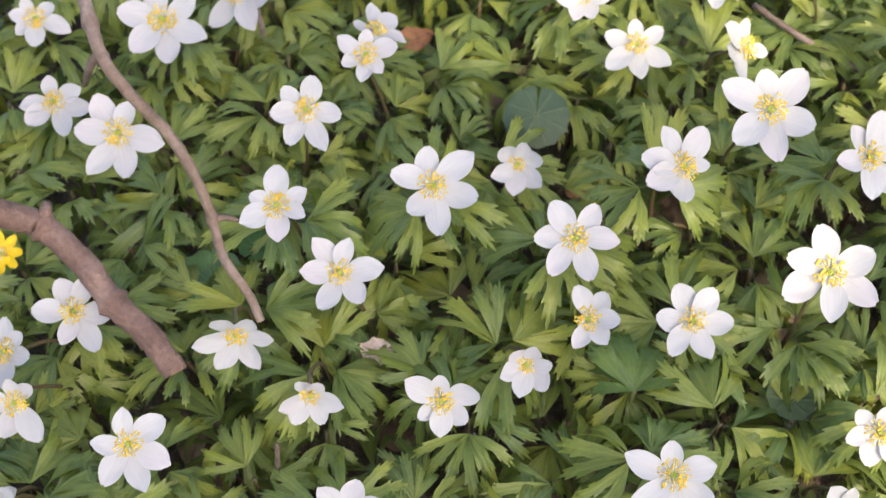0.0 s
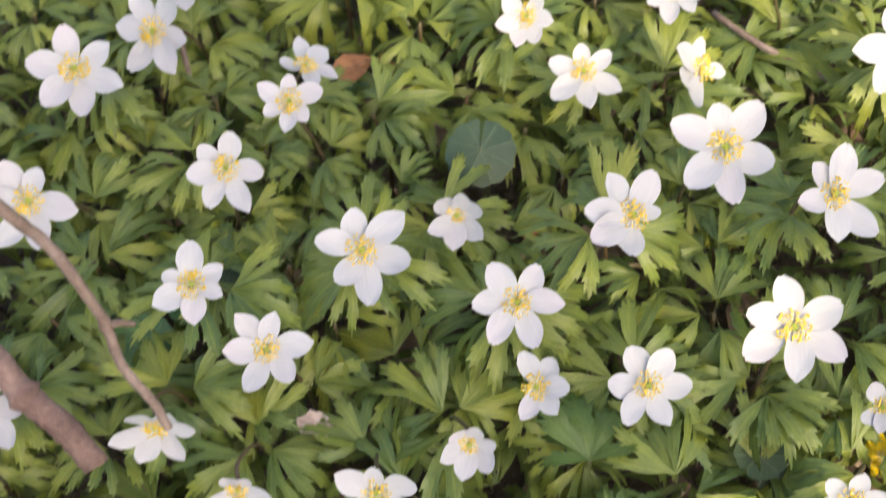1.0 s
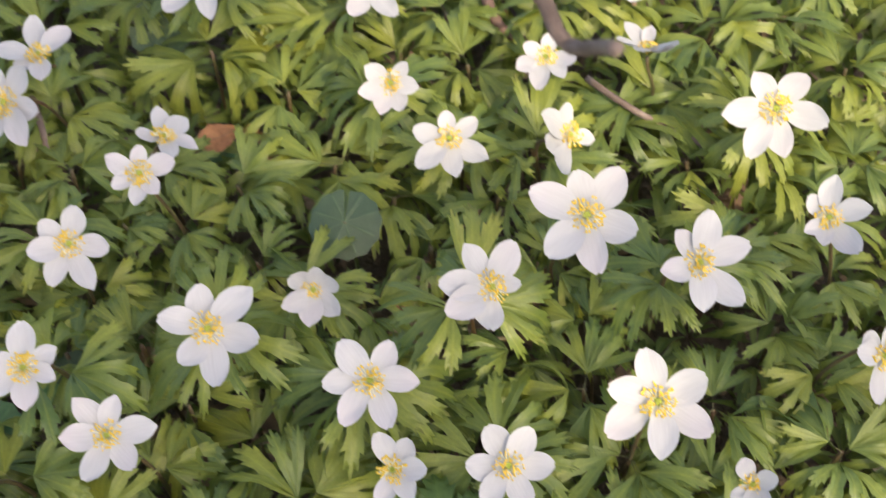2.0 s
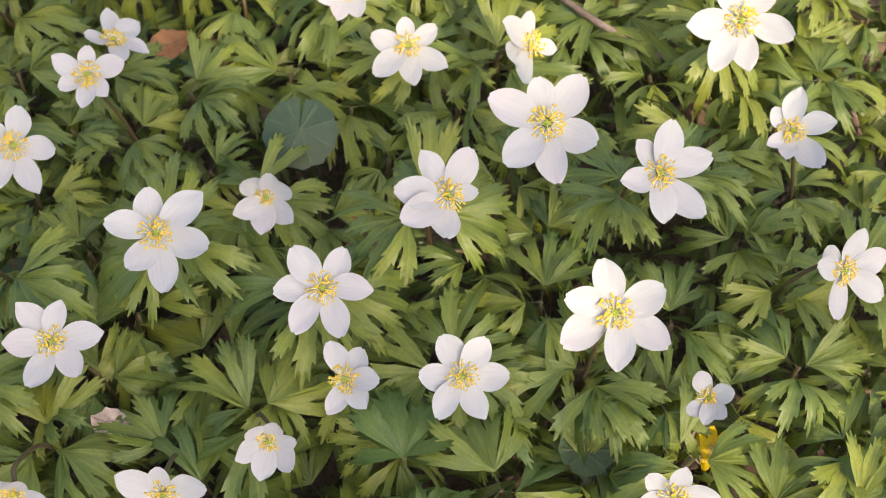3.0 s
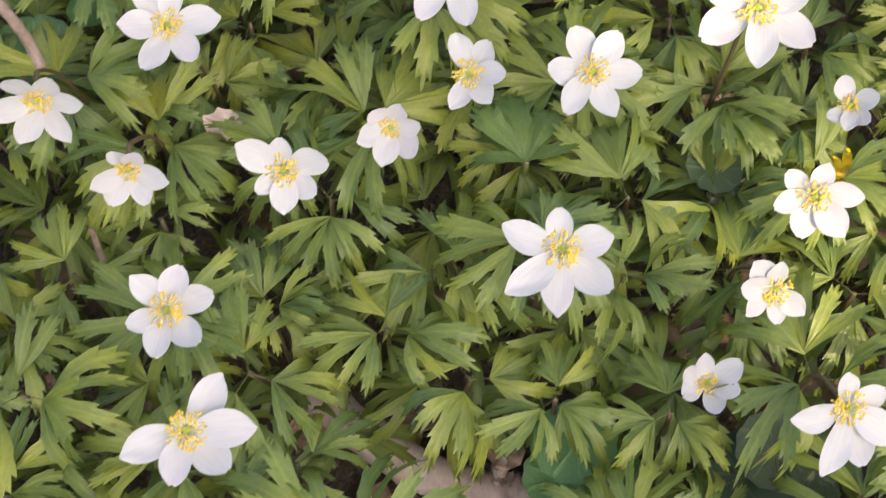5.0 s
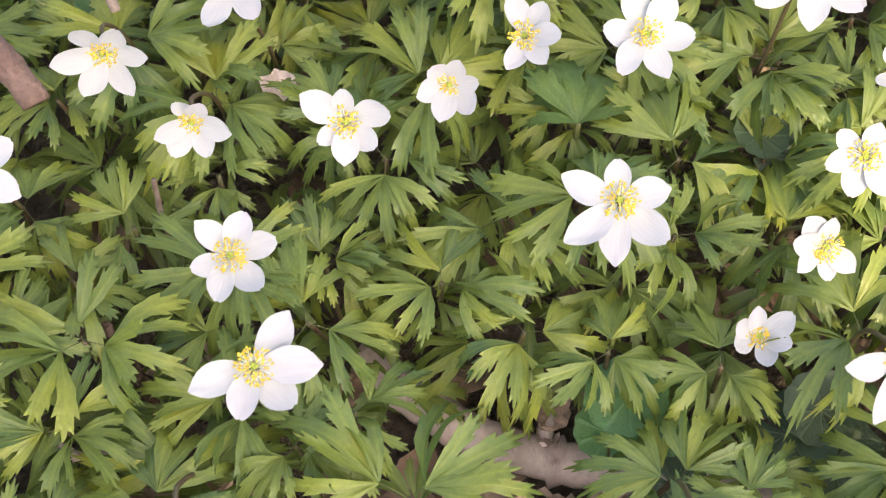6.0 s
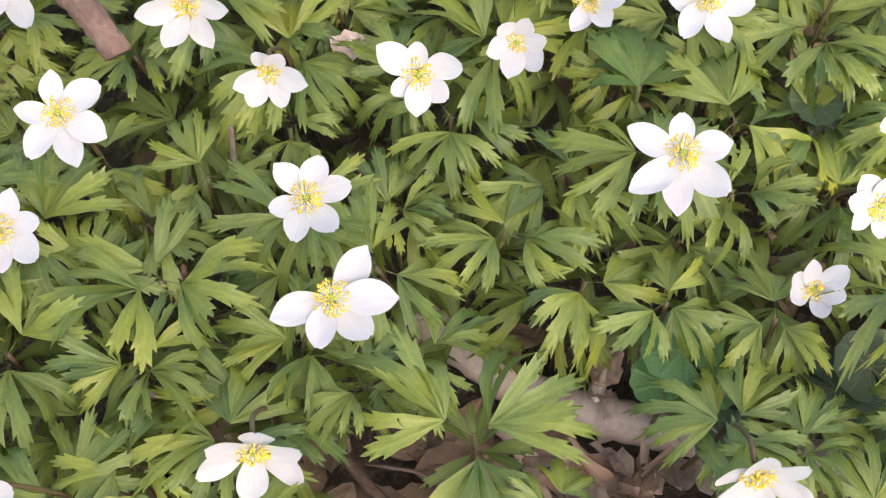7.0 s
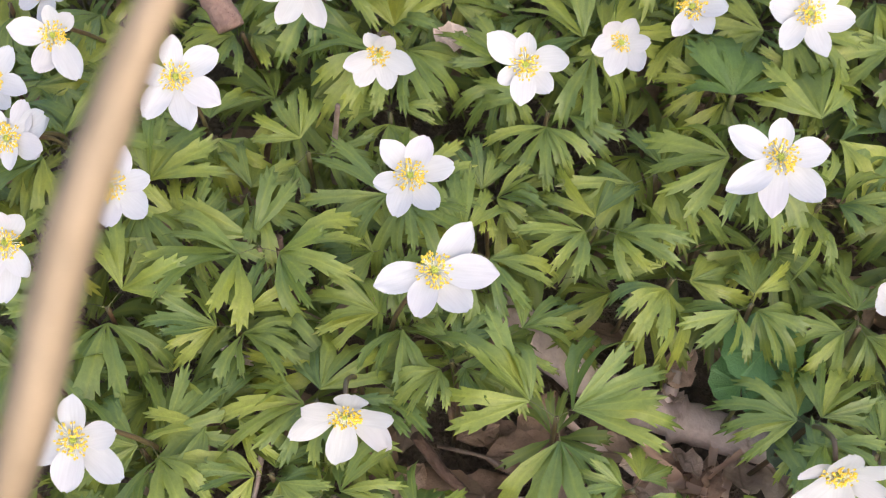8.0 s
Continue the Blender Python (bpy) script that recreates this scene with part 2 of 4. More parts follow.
def leaflet_shape(rng, fine=True, wide=1.0, lobes=None):
    """One to three lobes from a common wedge-shaped foot, parted by narrow cuts, each with a soft groove on its midrib."""
    lobes = lobes or (rng.choice((2, 3, 3, 3)) if fine else rng.choice((1, 2)))
    rise, droop, fold = rng.uniform(.10, .45), rng.uniform(.45, 1.15), rng.uniform(.10, .55)
    twist, side = rng.uniform(-.35, .35), rng.uniform(-.10, .10)
    gap = rng.uniform(.33, .42) * wide
    deep = [rng.choice((.22, .34, .44, .52)) * rng.uniform(.9, 1.08) for _ in range(lobes + 1)]
    rows = LOBE_ROWS if fine else LOBE_ROWS_PLAIN
    shares = (-1, -.55, 0, .55, 1) if fine else (-1, 0, 1)
    verts, faces, ribs, tips = [], [], [], []

    def place(x, y, groove, own, past):
        z = rise * x - droop * x * x * .62 + fold * (math.sqrt(y * y + .0016) - .04) + twist * y * x + groove - own * past * past
        return Vector((x * (1 - .12 * droop * x), y + side * x * x, z))

    for q in range(lobes):
        turn = (q - (lobes - 1) / 2) * gap + rng.uniform(-.04, .04)
        middle = abs(q - (lobes - 1) / 2) < .6
        long = rng.uniform(.93, 1.0) if middle else rng.uniform(.74, .90)
        vee, own, slim = rng.uniform(.0, .45), rng.uniform(-.3, 1.1), rng.uniform(.070, .096) * wide * (1.3 if lobes == 1 else 1)
        ca, sa = math.cos(turn), math.sin(turn)
        start = len(verts)
        for mid_u, edge_u, w in rows:
            for k in shares:
                u = mid_u + (edge_u - mid_u) * abs(k)
                inner = (k < 0 and q > 0) or (k > 0 and q < lobes - 1)
                cut = deep[q if k < 0 else q + 1] if inner else .40
                foot = max(.012, u * math.tan(gap / 2 + .02) if inner else .012 + .22 * wide * u ** 1.35 * (1 if lobes < 3 else .85))
                lobe_w = slim * (w or (.45 + 1.05 * u)) * (1.0 + .06 * math.sin(17 * u + q * 2 + k))
                mix = min(1, max(0, (u - cut) / .05))
                half = foot * (1 - mix) + lobe_w * mix if inner else min(foot, lobe_w)
                x, y = u * long, half * k * (long * .5 + .5)
                groove = (.007 * math.sin(math.pi * min(1, abs(k) * 1.1)) + vee * half * abs(k)) * min(1, u * 3) + .012 * math.sin(11 * u + 3 * q) * abs(k)
                verts.append(place(x * ca - y * sa, x * sa + y * ca, groove, own, max(0.0, u - .42)))
                ribs.append(1.0 if k == 0 else (.12 if abs(k) < 1 else 0.0))
                tips.append(u)
        n = len(shares)
        for i in range(len(rows) - 1):
            for j in range(n - 1):
                o = start + i * n + j
                faces.append((o, o + n, o + n + 1, o + 1))
        verts.append(place(long * ca, long * sa, 0, own, .58))
        ribs.append(.6)
        tips.append(1.0)
        o = start + (len(rows) - 1) * n
        faces += [(o + j, len(verts) - 1, o + j + 1) for j in range(n - 1)]
    return verts, faces, ribs, tips


rng = random.Random(11)
LEAFLETS, SIDE_LEAFLETS = [], []
for _ in range(16):
    v, f, r, t = leaflet_shape(rng, True, 1.0, rng.choice((2, 3, 3)))
    LEAFLETS.append(mesh_of("leaflet", v, f, [MAT_LEAF], None, r, t))
    v, f, r, t = leaflet_shape(rng, True, 1.0, 2)
    SIDE_LEAFLETS.append(mesh_of("leaflet", v, f, [MAT_LEAF], None, r, t))
PETIOLES = []
for _ in range(3):
    v, f = tube([(0, 0, 0), (.5, 0, .022), (1, 0, 0)], [.0225, .018, .016], 5)
    PETIOLES.append(mesh_of("petiole", v, f, [MAT_PETIOLE]))


def whorl(plant, at, size, turn, rng, leaves=3):
    """Three stalked leaves round the stem, each of three leaflets."""
    for k in range(leaves):
        yaw = turn + 2 * math.pi * k / leaves + rng.uniform(-.25, .25)
        pitch = rng.uniform(-.30, .30)
        stalk = size * rng.uniform(.12, .30)
        m = Matrix.Translation(at) @ Matrix.Rotation(yaw, 4, "Z") @ Matrix.Rotation(-pitch, 4, "Y")
        leaf = part("leaf", rng.choice(PETIOLES), plant, m @ Matrix.Diagonal((stalk, stalk, stalk, 1)))
        undo = Matrix.Diagonal((1 / stalk, 1 / stalk, 1 / stalk, 1))
        for q, a in enumerate((-.80, 0, .80)):
            s = size * (rng.uniform(.84, 1.02) if q != 1 else rng.uniform(1.0, 1.18))
            roll = rng.uniform(-.35, .35) + (a * -.35)
            tip = Matrix.Translation((stalk * .97, 0, 0)) @ Matrix.Rotation(a + rng.uniform(-.14, .14), 4, "Z") @ Matrix.Rotation(-rng.uniform(-.3, .25), 4, "Y") @ Matrix.Rotation(roll, 4, "X")
            part("leaflet", rng.choice(LEAFLETS if q == 1 else SIDE_LEAFLETS), leaf, undo @ tip @ Matrix.Diagonal((s, s, s, 1)))


# ---- petals, stamens, pistils ----
def petal_shape(rng, wide=0.272):
    n, m = 11, 6
    w = wide * rng.uniform(.88, 1.14)
    notch = rng.uniform(-.03, .05)
    bow, cup, skew = rng.uniform(-.02, .12), rng.uniform(.12, .34), rng.uniform(-.06, .06)
    verts, faces, tips = [], [], []
    for i in range(n + 1):
        u = i / n
        if u < .58:
            h = w * (.20 + .80 * math.sin(math.pi / 2 * (u / .58)) ** 1.2)
        else:
            h = w * max(0, 1 - ((u - .58) / .42) ** 2.1) ** .62
        h = max(h, .035 if i < n else .06)
        for j in range(m + 1):
            s = j / m * 2 - 1
            x = u * .98 + (.02 if i == n else 0) * (1 - s * s) - (notch * (1 - abs(s)) if i == n else 0)
            y = h * s + skew * math.sin(math.pi * u)
            z = bow * math.sin(math.pi * u) * -1 + cup * (h * s) ** 2 / max(w, .01) + .012 * math.sin(9 * u + 4 * s + skew * 60)
            verts.append((x, y, z))
            tips.append(u)
    for i in range(n):
        for j in range(m):
            o = i * (m + 1) + j
            faces.append((o, o + m + 1, o + m + 2, o + 1))
    return verts, faces, tips


PETALS, SLIM_PETALS = [], []
for _ in range(8):
    v, f, t = petal_shape(rng)
    PETALS.append(mesh_of("petal", v, f, [MAT_PETAL], None, None, t))
for _ in range(4):
    v, f, t = petal_shape(rng, .20)
    SLIM_PETALS.append(mesh_of("petal", v, f, [MAT_YELLOW], None, None, t))


def stamen_mesh(rng, count=84):
    """A ring of thin filaments with yellow anthers; flower radius 1."""
    verts, faces, slots = [], [], []
    for _ in range(count):
        a, out = rng.uniform(0, 6.283), rng.uniform(.10, 1) ** .6 * .33
        h = .17 - .26 * out + rng.uniform(-.03, .03)
        p0 = Vector((.05 * math.cos(a), .05 * math.sin(a), .02))
        p2 = Vector((out * math.cos(a), out * math.sin(a), h))
        p1 = (p0 + p2) / 2 + Vector((0, 0, .035))
        v, f = tube([p0, p1, p2], [.007, .006, .006], 3)
        o = len(verts)
        verts += v
        faces += [tuple(i + o for i in q) for q in f]
        slots += [0] * len(f)
        d = (p2 - p1).normalized()
        v, f = tube([p2 - d * .022, p2 - d * .010, p2 + d * .016, p2 + d * .028], [.008, .020, .020, .008], 5)
        o = len(verts)
        verts += v
        faces += [tuple(i + o for i in q) for q in f]
        slots += [1] * len(f)
    return mesh_of("stamen_ring", verts, faces, [MAT_FILAMENT, MAT_ANTHER], slots)


def pistil_mesh(rng):
    verts, faces = [], []
    for k in range(16):
        a, el = k * 2.4, .25 + 1.25 * (k / 16)
        d = Vector((math.cos(a) * math.cos(el), math.sin(a) * math.cos(el), math.sin(el)))
        v, f = tube([d * .02, d * .05, d * .08, d * .10], [.016, .021, .013, .005], 5)
        o = len(verts)
        verts += [q + Vector((0, 0, .03)) for q in v]
        faces += [tuple(i + o for i in q) for q in f]
    return mesh_of("pistil", verts, faces, [MAT_PISTIL])


STAMENS = [stamen_mesh(rng) for _ in range(4)]
PISTILS = [pistil_mesh(rng) for _ in range(2)]


def facing(n):
    """Turn whose z axis is n, and x axis as level as can be."""
    z = Vector(n).normalized()
    x = Vector((1, 0, 0)) - z * z.x
    x.normalize()
    return Matrix((x, z.cross(x), z)).transposed().to_4x4()


def ground_height(x, y):
    return 0.006 * noise.noise((x * 9, y * 9, 0.3)) + 0.004 * noise.noise((x * 31, y * 31, 4.0))


def anemone(at, n, petals, leaf_at=None, size=0.026, cup=0.2, label=""):
    """A flowering plant: stem, whorl of leaves, one flower of separate petals. petals: (degrees round, metres long)."""
    rng = random.Random(round(at[0] * 9000) * 31 + round(at[1] * 9000))
    at, n = Vector(at), Vector(n).normalized()
    leaf_at = Vector(leaf_at) if leaf_at else at - Vector((n.x * .022 + rng.uniform(-.006, .006), n.y * .022 - .006 + rng.uniform(-.004, .004), .028))
    PLACED.append((leaf_at.x, leaf_at.y))
    base = Vector((leaf_at.x + rng.uniform(-.010, .010), leaf_at.y + rng.uniform(.006, .026), 0))
    base.z = ground_height(base.x, base.y) - .003
    neck = at - n * .004
    line = bent([base, base.lerp(leaf_at, .5) + Vector((rng.uniform(-.004, .004), rng.uniform(-.004, .004), 0)), leaf_at, at - n * .011 + Vector((0, 0, .002)), neck], 4)
    v, f = tube([p - base for p in line], [.0010] * 8 + [.0008] * (len(line) - 8), 6)
    plant = new("wood_anemone", mesh_of("stem", v, f, [MAT_STEM]))
    plant.location = base
    tagged(plant, label or "white wood anemone with yellow stamens and cut green leaves", "flower", "wood anemones")
    whorl(plant, leaf_at - base, size, rng.uniform(0, 2.1), rng)
    mean = sum(p[1] for p in petals) / len(petals)
    m = Matrix.Translation(at - base) @ facing(n)
    s = max(.016, mean)
    flower = part("flower", rng.choice(PISTILS), plant, m @ Matrix.Diagonal((s, s, s, 1)), "flower head with a green pistil")
    for i, (deg, long) in enumerate(petals):
        k = long / s
        turn = Matrix.Translation((0, 0, .006 * (i % 2))) @ Matrix.Rotation(radians(deg), 4, "Z") @ Matrix.Rotation(-(cup + rng.uniform(-.05, .05)), 4, "Y") @ Matrix.Rotation(rng.uniform(-.12, .12), 4, "X")
        broad = min(1.05, max(.72, s / long))
        part("petal", rng.choice(PETALS), flower, turn @ Matrix.Diagonal((k, k * broad, k, 1)))
    q = Matrix.Rotation(rng.uniform(0, 6), 4, "Z") @ Matrix.Scale(1.0, 4)
    ring = q @ Matrix.Diagonal((.85, .85, .9, 1)) if cup > .38 else q
    part("stamen_ring", rng.choice(STAMENS), flower, ring, "ring of yellow stamens")
    return plant


def leaf_plant(at, size, rng, turn=None):
    """A plant without a flower: thin stem with a whorl of cut leaves."""
    at = Vector(at)
    PLACED.append((at.x, at.y))
    base = Vector((at.x + rng.uniform(-.010, .010), at.y + rng.uniform(.004, .024), 0))
    base.z = ground_height(base.x, base.y) - .003
    line = bent([base, base.lerp(at, .55) + Vector((rng.uniform(-.004, .004), rng.uniform(-.004, .004), 0)), at], 3)
    v, f = tube([p - base for p in line], [.0009] * len(line), 5)
    plant = new("anemone_leaf_plant", mesh_of("stem", v, f, [MAT_STEM]))
    plant.location = base
    tagged(plant, "anemone without flower, deeply cut green leaves", "plant", "anemone leaves")
    whorl(plant, at - base, size, rng.uniform(0, 2.1) if turn is None else turn, rng)
    return plant


PLACED = []


# ---- ground: one sheet, fine under the flowers, on to the horizon ----
def build_ground():
    line = [-60, -25, -10, -4, -2, -1.2, -.8] + [i * .02 for i in range(-30, 31)] + [.8, 1.2, 2, 4, 10, 25, 60]
    n = len(line)
    verts = [(x, y, ground_height(x, y)) for y in line for x in line]
    faces = [(j * n + i, j * n + i + 1, (j + 1) * n + i + 1, (j + 1) * n + i) for j in range(n - 1) for i in range(n - 1)]
    return tagged(new("ground", mesh_of("ground", verts, faces, [MAT_SOIL])), "dark woodland soil with rotting leaf mould", "ground", "", "structure")


build_ground()

# ---- flowering anemones ----
anemone((-0.0026, 0.0545, 0.1447), (0.11, -0.41, 0.91), [(96, 0.0161), (36, 0.0203), (339, 0.0187), (273, 0.0209), (228, 0.0157), (162, 0.0177)], None, 0.0320, 0.16)
anemone((0.0502, 0.0292, 0.1396), (0.00, -0.51, 0.86), [(120, 0.0172), (54, 0.0156), (351, 0.0167), (285, 0.0178), (231, 0.018), (177, 0.0164)], None, 0.0320, 0.16)
anemone((0.1434, 0.0100, 0.1346), (0.00, -0.51, 0.86), [(99, 0.0189), (21, 0.0186), (321, 0.0211), (264, 0.0192), (204, 0.0214), (156, 0.0179)], (0.1382, 0.0140, 0.088), 0.0313, 0.16)
anemone((0.0920, 0.0002, 0.1222), (0.11, -0.51, 0.85), [(111, 0.0156), (51, 0.0152), (354, 0.016), (291, 0.0157), (231, 0.0166), (171, 0.0149)], None, 0.0320, 0.16)
anemone((0.0538, 0.0066, 0.1175), (-0.15, -0.45, 0.88), [(105, 0.0142), (50, 0.0130), (352, 0.0130), (302, 0.0125), (240, 0.0130)], None, 0.0320, 0.28, "white wood anemone flower with five petals on a thin stem")
anemone((0.0279, -0.0146, 0.1228), (0.02, -0.77, 0.64), [(249, 0.0130), (309, 0.0130), (9, 0.0114), (69, 0.0114), (129, 0.0114), (189, 0.0130)], None, 0.0320, 0.60, "nodding half-open white wood anemone with yellow stamens")
anemone((-0.0405, 0.0280, 0.1281), (0.11, -0.41, 0.91), [(126, 0.0168), (72, 0.0139), (3, 0.0173), (303, 0.0155), (240, 0.0173), (177, 0.0155)], (-0.0330, 0.0332, 0.088), 0.0240, 0.16)
anemone((0.1667, 0.0557, 0.1445), (0.31, -0.49, 0.82), [(126, 0.0146), (72, 0.0191), (12, 0.0206), (309, 0.0215), (261, 0.0175), (186, 0.0163)], None, 0.0320, 0.16)
anemone((0.1314, 0.0770, 0.1511), (0.00, -0.51, 0.86), [(96, 0.0165), (45, 0.0209), (333, 0.019), (273, 0.0217), (219, 0.0214), (150, 0.0227)], (0.1234, 0.1002, 0.088), 0.0227, 0.16)
anemone((0.0947, 0.0569, 0.1439), (0.36, -0.31, 0.88), [(123, 0.0177), (60, 0.0186), (3, 0.011), (255, 0.0174), (207, 0.024), (180, 0.0228)], None, 0.0320, 0.3)
anemone((0.0324, 0.0789, 0.1249), (0.02, -0.77, 0.64), [(255, 0.0144), (315, 0.0144), (15, 0.0127), (75, 0.0127), (135, 0.0127), (195, 0.0144)], None, 0.0320, 0.60, "nodding half-open white wood anemone with yellow stamens")
anemone((0.0900, 0.1439, 0.1218), (0.00, -0.51, 0.86), [(90, 0.0113), (27, 0.0137), (324, 0.0174), (273, 0.0158), (216, 0.0181), (159, 0.0151)], None, 0.0320, 0.16)
anemone((0.2166, 0.1333, 0.1280), (-0.09, -0.67, 0.74), [(180, 0.0211), (234, 0.0227), (273, 0.0195), (336, 0.0214), (39, 0.0176), (117, 0.0166)], None, 0.0320, 0.16)
anemone((0.1364, 0.1375, 0.1220), (0.57, -0.37, 0.73), [(162, 0.0207), (201, 0.024), (231, 0.024), (348, 0.011), (102, 0.0133)], None, 0.0320, 0.35, "white wood anemone flower with five petals on a thin stem")
anemone((0.2195, 0.0740, 0.1346), (-0.25, -0.31, 0.92), [(69, 0.0156), (357, 0.0156), (294, 0.0188), (249, 0.0119), (204, 0.011), (120, 0.011)], (0.2295, 0.0789, 0.088), 0.0231, 0.3)
anemone((0.2274, 0.0251, 0.1180), (0.35, -0.63, 0.70), [(60, 0.0161), (162, 0.0135), (249, 0.0177), (318, 0.0185), (9, 0.0186), (129, 0.0128)], (0.2146, 0.0375, 0.088), 0.0248, 0.16)
anemone((0.1731, -0.0127, 0.1099), (-0.32, -0.32, 0.89), [(96, 0.011), (3, 0.011), (300, 0.011), (255, 0.011), (213, 0.011)], None, 0.0320, 0.6, "small cupped white wood anemone beginning to wither")
anemone((0.1530, -0.0475, 0.1156), (-0.18, -0.66, 0.73), [(192, 0.0129), (135, 0.0118), (66, 0.011), (357, 0.0144), (303, 0.015), (249, 0.0137)], (0.1675, -0.0245, 0.088), 0.0281, 0.16)
anemone((0.1383, -0.0714, 0.1040), (0.02, -0.78, 0.62), [(123, 0.0139), (162, 0.0129), (213, 0.0121), (270, 0.0111), (315, 0.0118), (84, 0.011)], None, 0.0320, 0.35)
anemone((0.1150, -0.0959, 0.0952), (0.00, -0.47, 0.88), [(96, 0.011), (33, 0.0137), (339, 0.011), (276, 0.011), (198, 0.011), (150, 0.011)], None, 0.0320, 0.6, "small cupped white wood anemone beginning to wither")
anemone((0.1471, -0.1163, 0.1180), (0.05, -0.68, 0.73), [(93, 0.011), (183, 0.0172), (243, 0.0202), (279, 0.0173), (321, 0.0166), (24, 0.0114)], None, 0.0320, 0.2)
anemone((-0.0397, -0.0708, 0.1220), (0.11, -0.41, 0.91), [(132, 0.0141), (69, 0.0138), (15, 0.0146), (309, 0.0141), (252, 0.0145), (198, 0.0125)], None, 0.0320, 0.16)
anemone((-0.0304, -0.1140, 0.1360), (0.11, -0.41, 0.91), [(54, 0.0172), (357, 0.0186), (312, 0.0158), (252, 0.0153), (198, 0.0181)], (-0.0438, -0.1018, 0.088), 0.0257, 0.16, "white wood anemone flower with five petals on a thin stem")
anemone((-0.1146, -0.0439, 0.1351), (0.11, -0.51, 0.85), [(96, 0.0132), (33, 0.0159), (330, 0.0166), (288, 0.0178), (237, 0.017), (174, 0.013)], (-0.1144, -0.0270, 0.088), 0.0261, 0.16)
anemone((-0.0522, -0.0217, 0.1230), (0.02, -0.94, 0.34), [(192, 0.0129), (234, 0.0133), (288, 0.0128), (348, 0.0136), (111, 0.011), (63, 0.011)], None, 0.0320, 0.4)
anemone((-0.0041, -0.0319, 0.1311), (0.02, -0.78, 0.62), [(141, 0.0164), (9, 0.0147), (315, 0.0126), (264, 0.0135), (213, 0.011), (90, 0.011)], (-0.0069, 0.0007, 0.088), 0.0257, 0.25)
anemone((0.0742, -0.0660, 0.1295), (0.00, -0.51, 0.86), [(90, 0.0124), (9, 0.0151), (315, 0.0188), (261, 0.0192), (213, 0.0207), (153, 0.0184)], None, 0.0320, 0.16)
anemone((-0.0555, -0.1465, 0.1083), (0.02, -0.98, 0.19), [(258, 0.0183), (318, 0.0183), (18, 0.0162), (78, 0.0162), (138, 0.0162), (198, 0.0183)], None, 0.0320, 0.32, "nodding half-open white wood anemone with yellow stamens")
anemone((0.0844, -0.1623, 0.1118), (0.05, -0.98, 0.19), [(273, 0.0179), (333, 0.0179), (33, 0.0157), (93, 0.0157), (153, 0.0157), (213, 0.0179)], None, 0.0225, 0.32, "nodding half-open white wood anemone with yellow stamens")
anemone((-0.1608, -0.0184, 0.1250), (0.05, -0.76, 0.65), [(168, 0.015), (246, 0.014), (303, 0.0179), (45, 0.011), (93, 0.011)], (-0.1514, 0.0070, 0.088), 0.0273, 0.3, "white wood anemone flower with five petals on a thin stem")
anemone((-0.1334, -0.0760, 0.1200), (0.11, -0.41, 0.91), [(129, 0.011), (72, 0.0133), (12, 0.0133), (321, 0.0156), (273, 0.0136), (201, 0.0136)], None, 0.0320, 0.16)
anemone((-0.1670, -0.0619, 0.1250), (-0.21, -0.52, 0.83), [(54, 0.0147), (24, 0.0182), (345, 0.0152), (285, 0.011), (186, 0.011), (120, 0.0113)], None, 0.0320, 0.3)
anemone((-0.1805, -0.0350, 0.1200), (0.11, -0.41, 0.91), [(60, 0.0141), (345, 0.0138), (309, 0.0124), (237, 0.0113), (159, 0.011), (99, 0.0131)], None, 0.0320, 0.16)
anemone((-0.1619, -0.0975, 0.1200), (0.11, -0.75, 0.65), [(57, 0.011), (303, 0.0126), (267, 0.0193), (234, 0.0149), (168, 0.011), (102, 0.011)], None, 0.0320, 0.25)
anemone((-0.1284, -0.1631, 0.1220), (-0.09, -0.67, 0.74), [(87, 0.0135), (15, 0.0133), (324, 0.0181), (261, 0.0153), (198, 0.0161), (153, 0.0152)], (-0.1161, -0.1484, 0.088), 0.0296, 0.16)
anemone((-0.0793, 0.0013, 0.1313), (0.02, -0.98, 0.19), [(237, 0.0167), (297, 0.0167), (357, 0.0147), (57, 0.0147), (117, 0.0147), (177, 0.0167)], None, 0.0320, 0.32, "nodding half-open white wood anemone with yellow stamens")
anemone((-0.1660, 0.1352, 0.1180), (0.11, -0.51, 0.85), [(99, 0.0118), (24, 0.0132), (345, 0.0173), (288, 0.0175), (219, 0.0157), (189, 0.0144)], None, 0.0320, 0.16)
anemone((-0.1328, 0.1063, 0.1280), (0.00, -0.60, 0.80), [(117, 0.0188), (63, 0.0142), (342, 0.0204), (279, 0.0204), (231, 0.0215), (174, 0.0184)], (-0.1216, 0.1268, 0.088), 0.0284, 0.16)
anemone((-0.1198, 0.1742, 0.1250), (0.11, -0.51, 0.85), [(168, 0.0205), (228, 0.0213), (276, 0.0219), (333, 0.0221), (30, 0.0179), (99, 0.0192)], None, 0.0320, 0.16)
anemone((-0.0872, 0.1919, 0.1230), (-0.37, -0.56, 0.74), [(111, 0.0195), (39, 0.0192), (339, 0.018), (297, 0.0219), (228, 0.0211), (165, 0.0179)], None, 0.0320, 0.16)
anemone((-0.0767, 0.2214, 0.1180), (0.12, -0.15, 0.98), [(96, 0.0196), (39, 0.018), (276, 0.0145), (222, 0.013), (174, 0.0188)], (-0.0732, 0.2389, 0.088), 0.0277, 0.16, "white wood anemone flower with five petals on a thin stem")
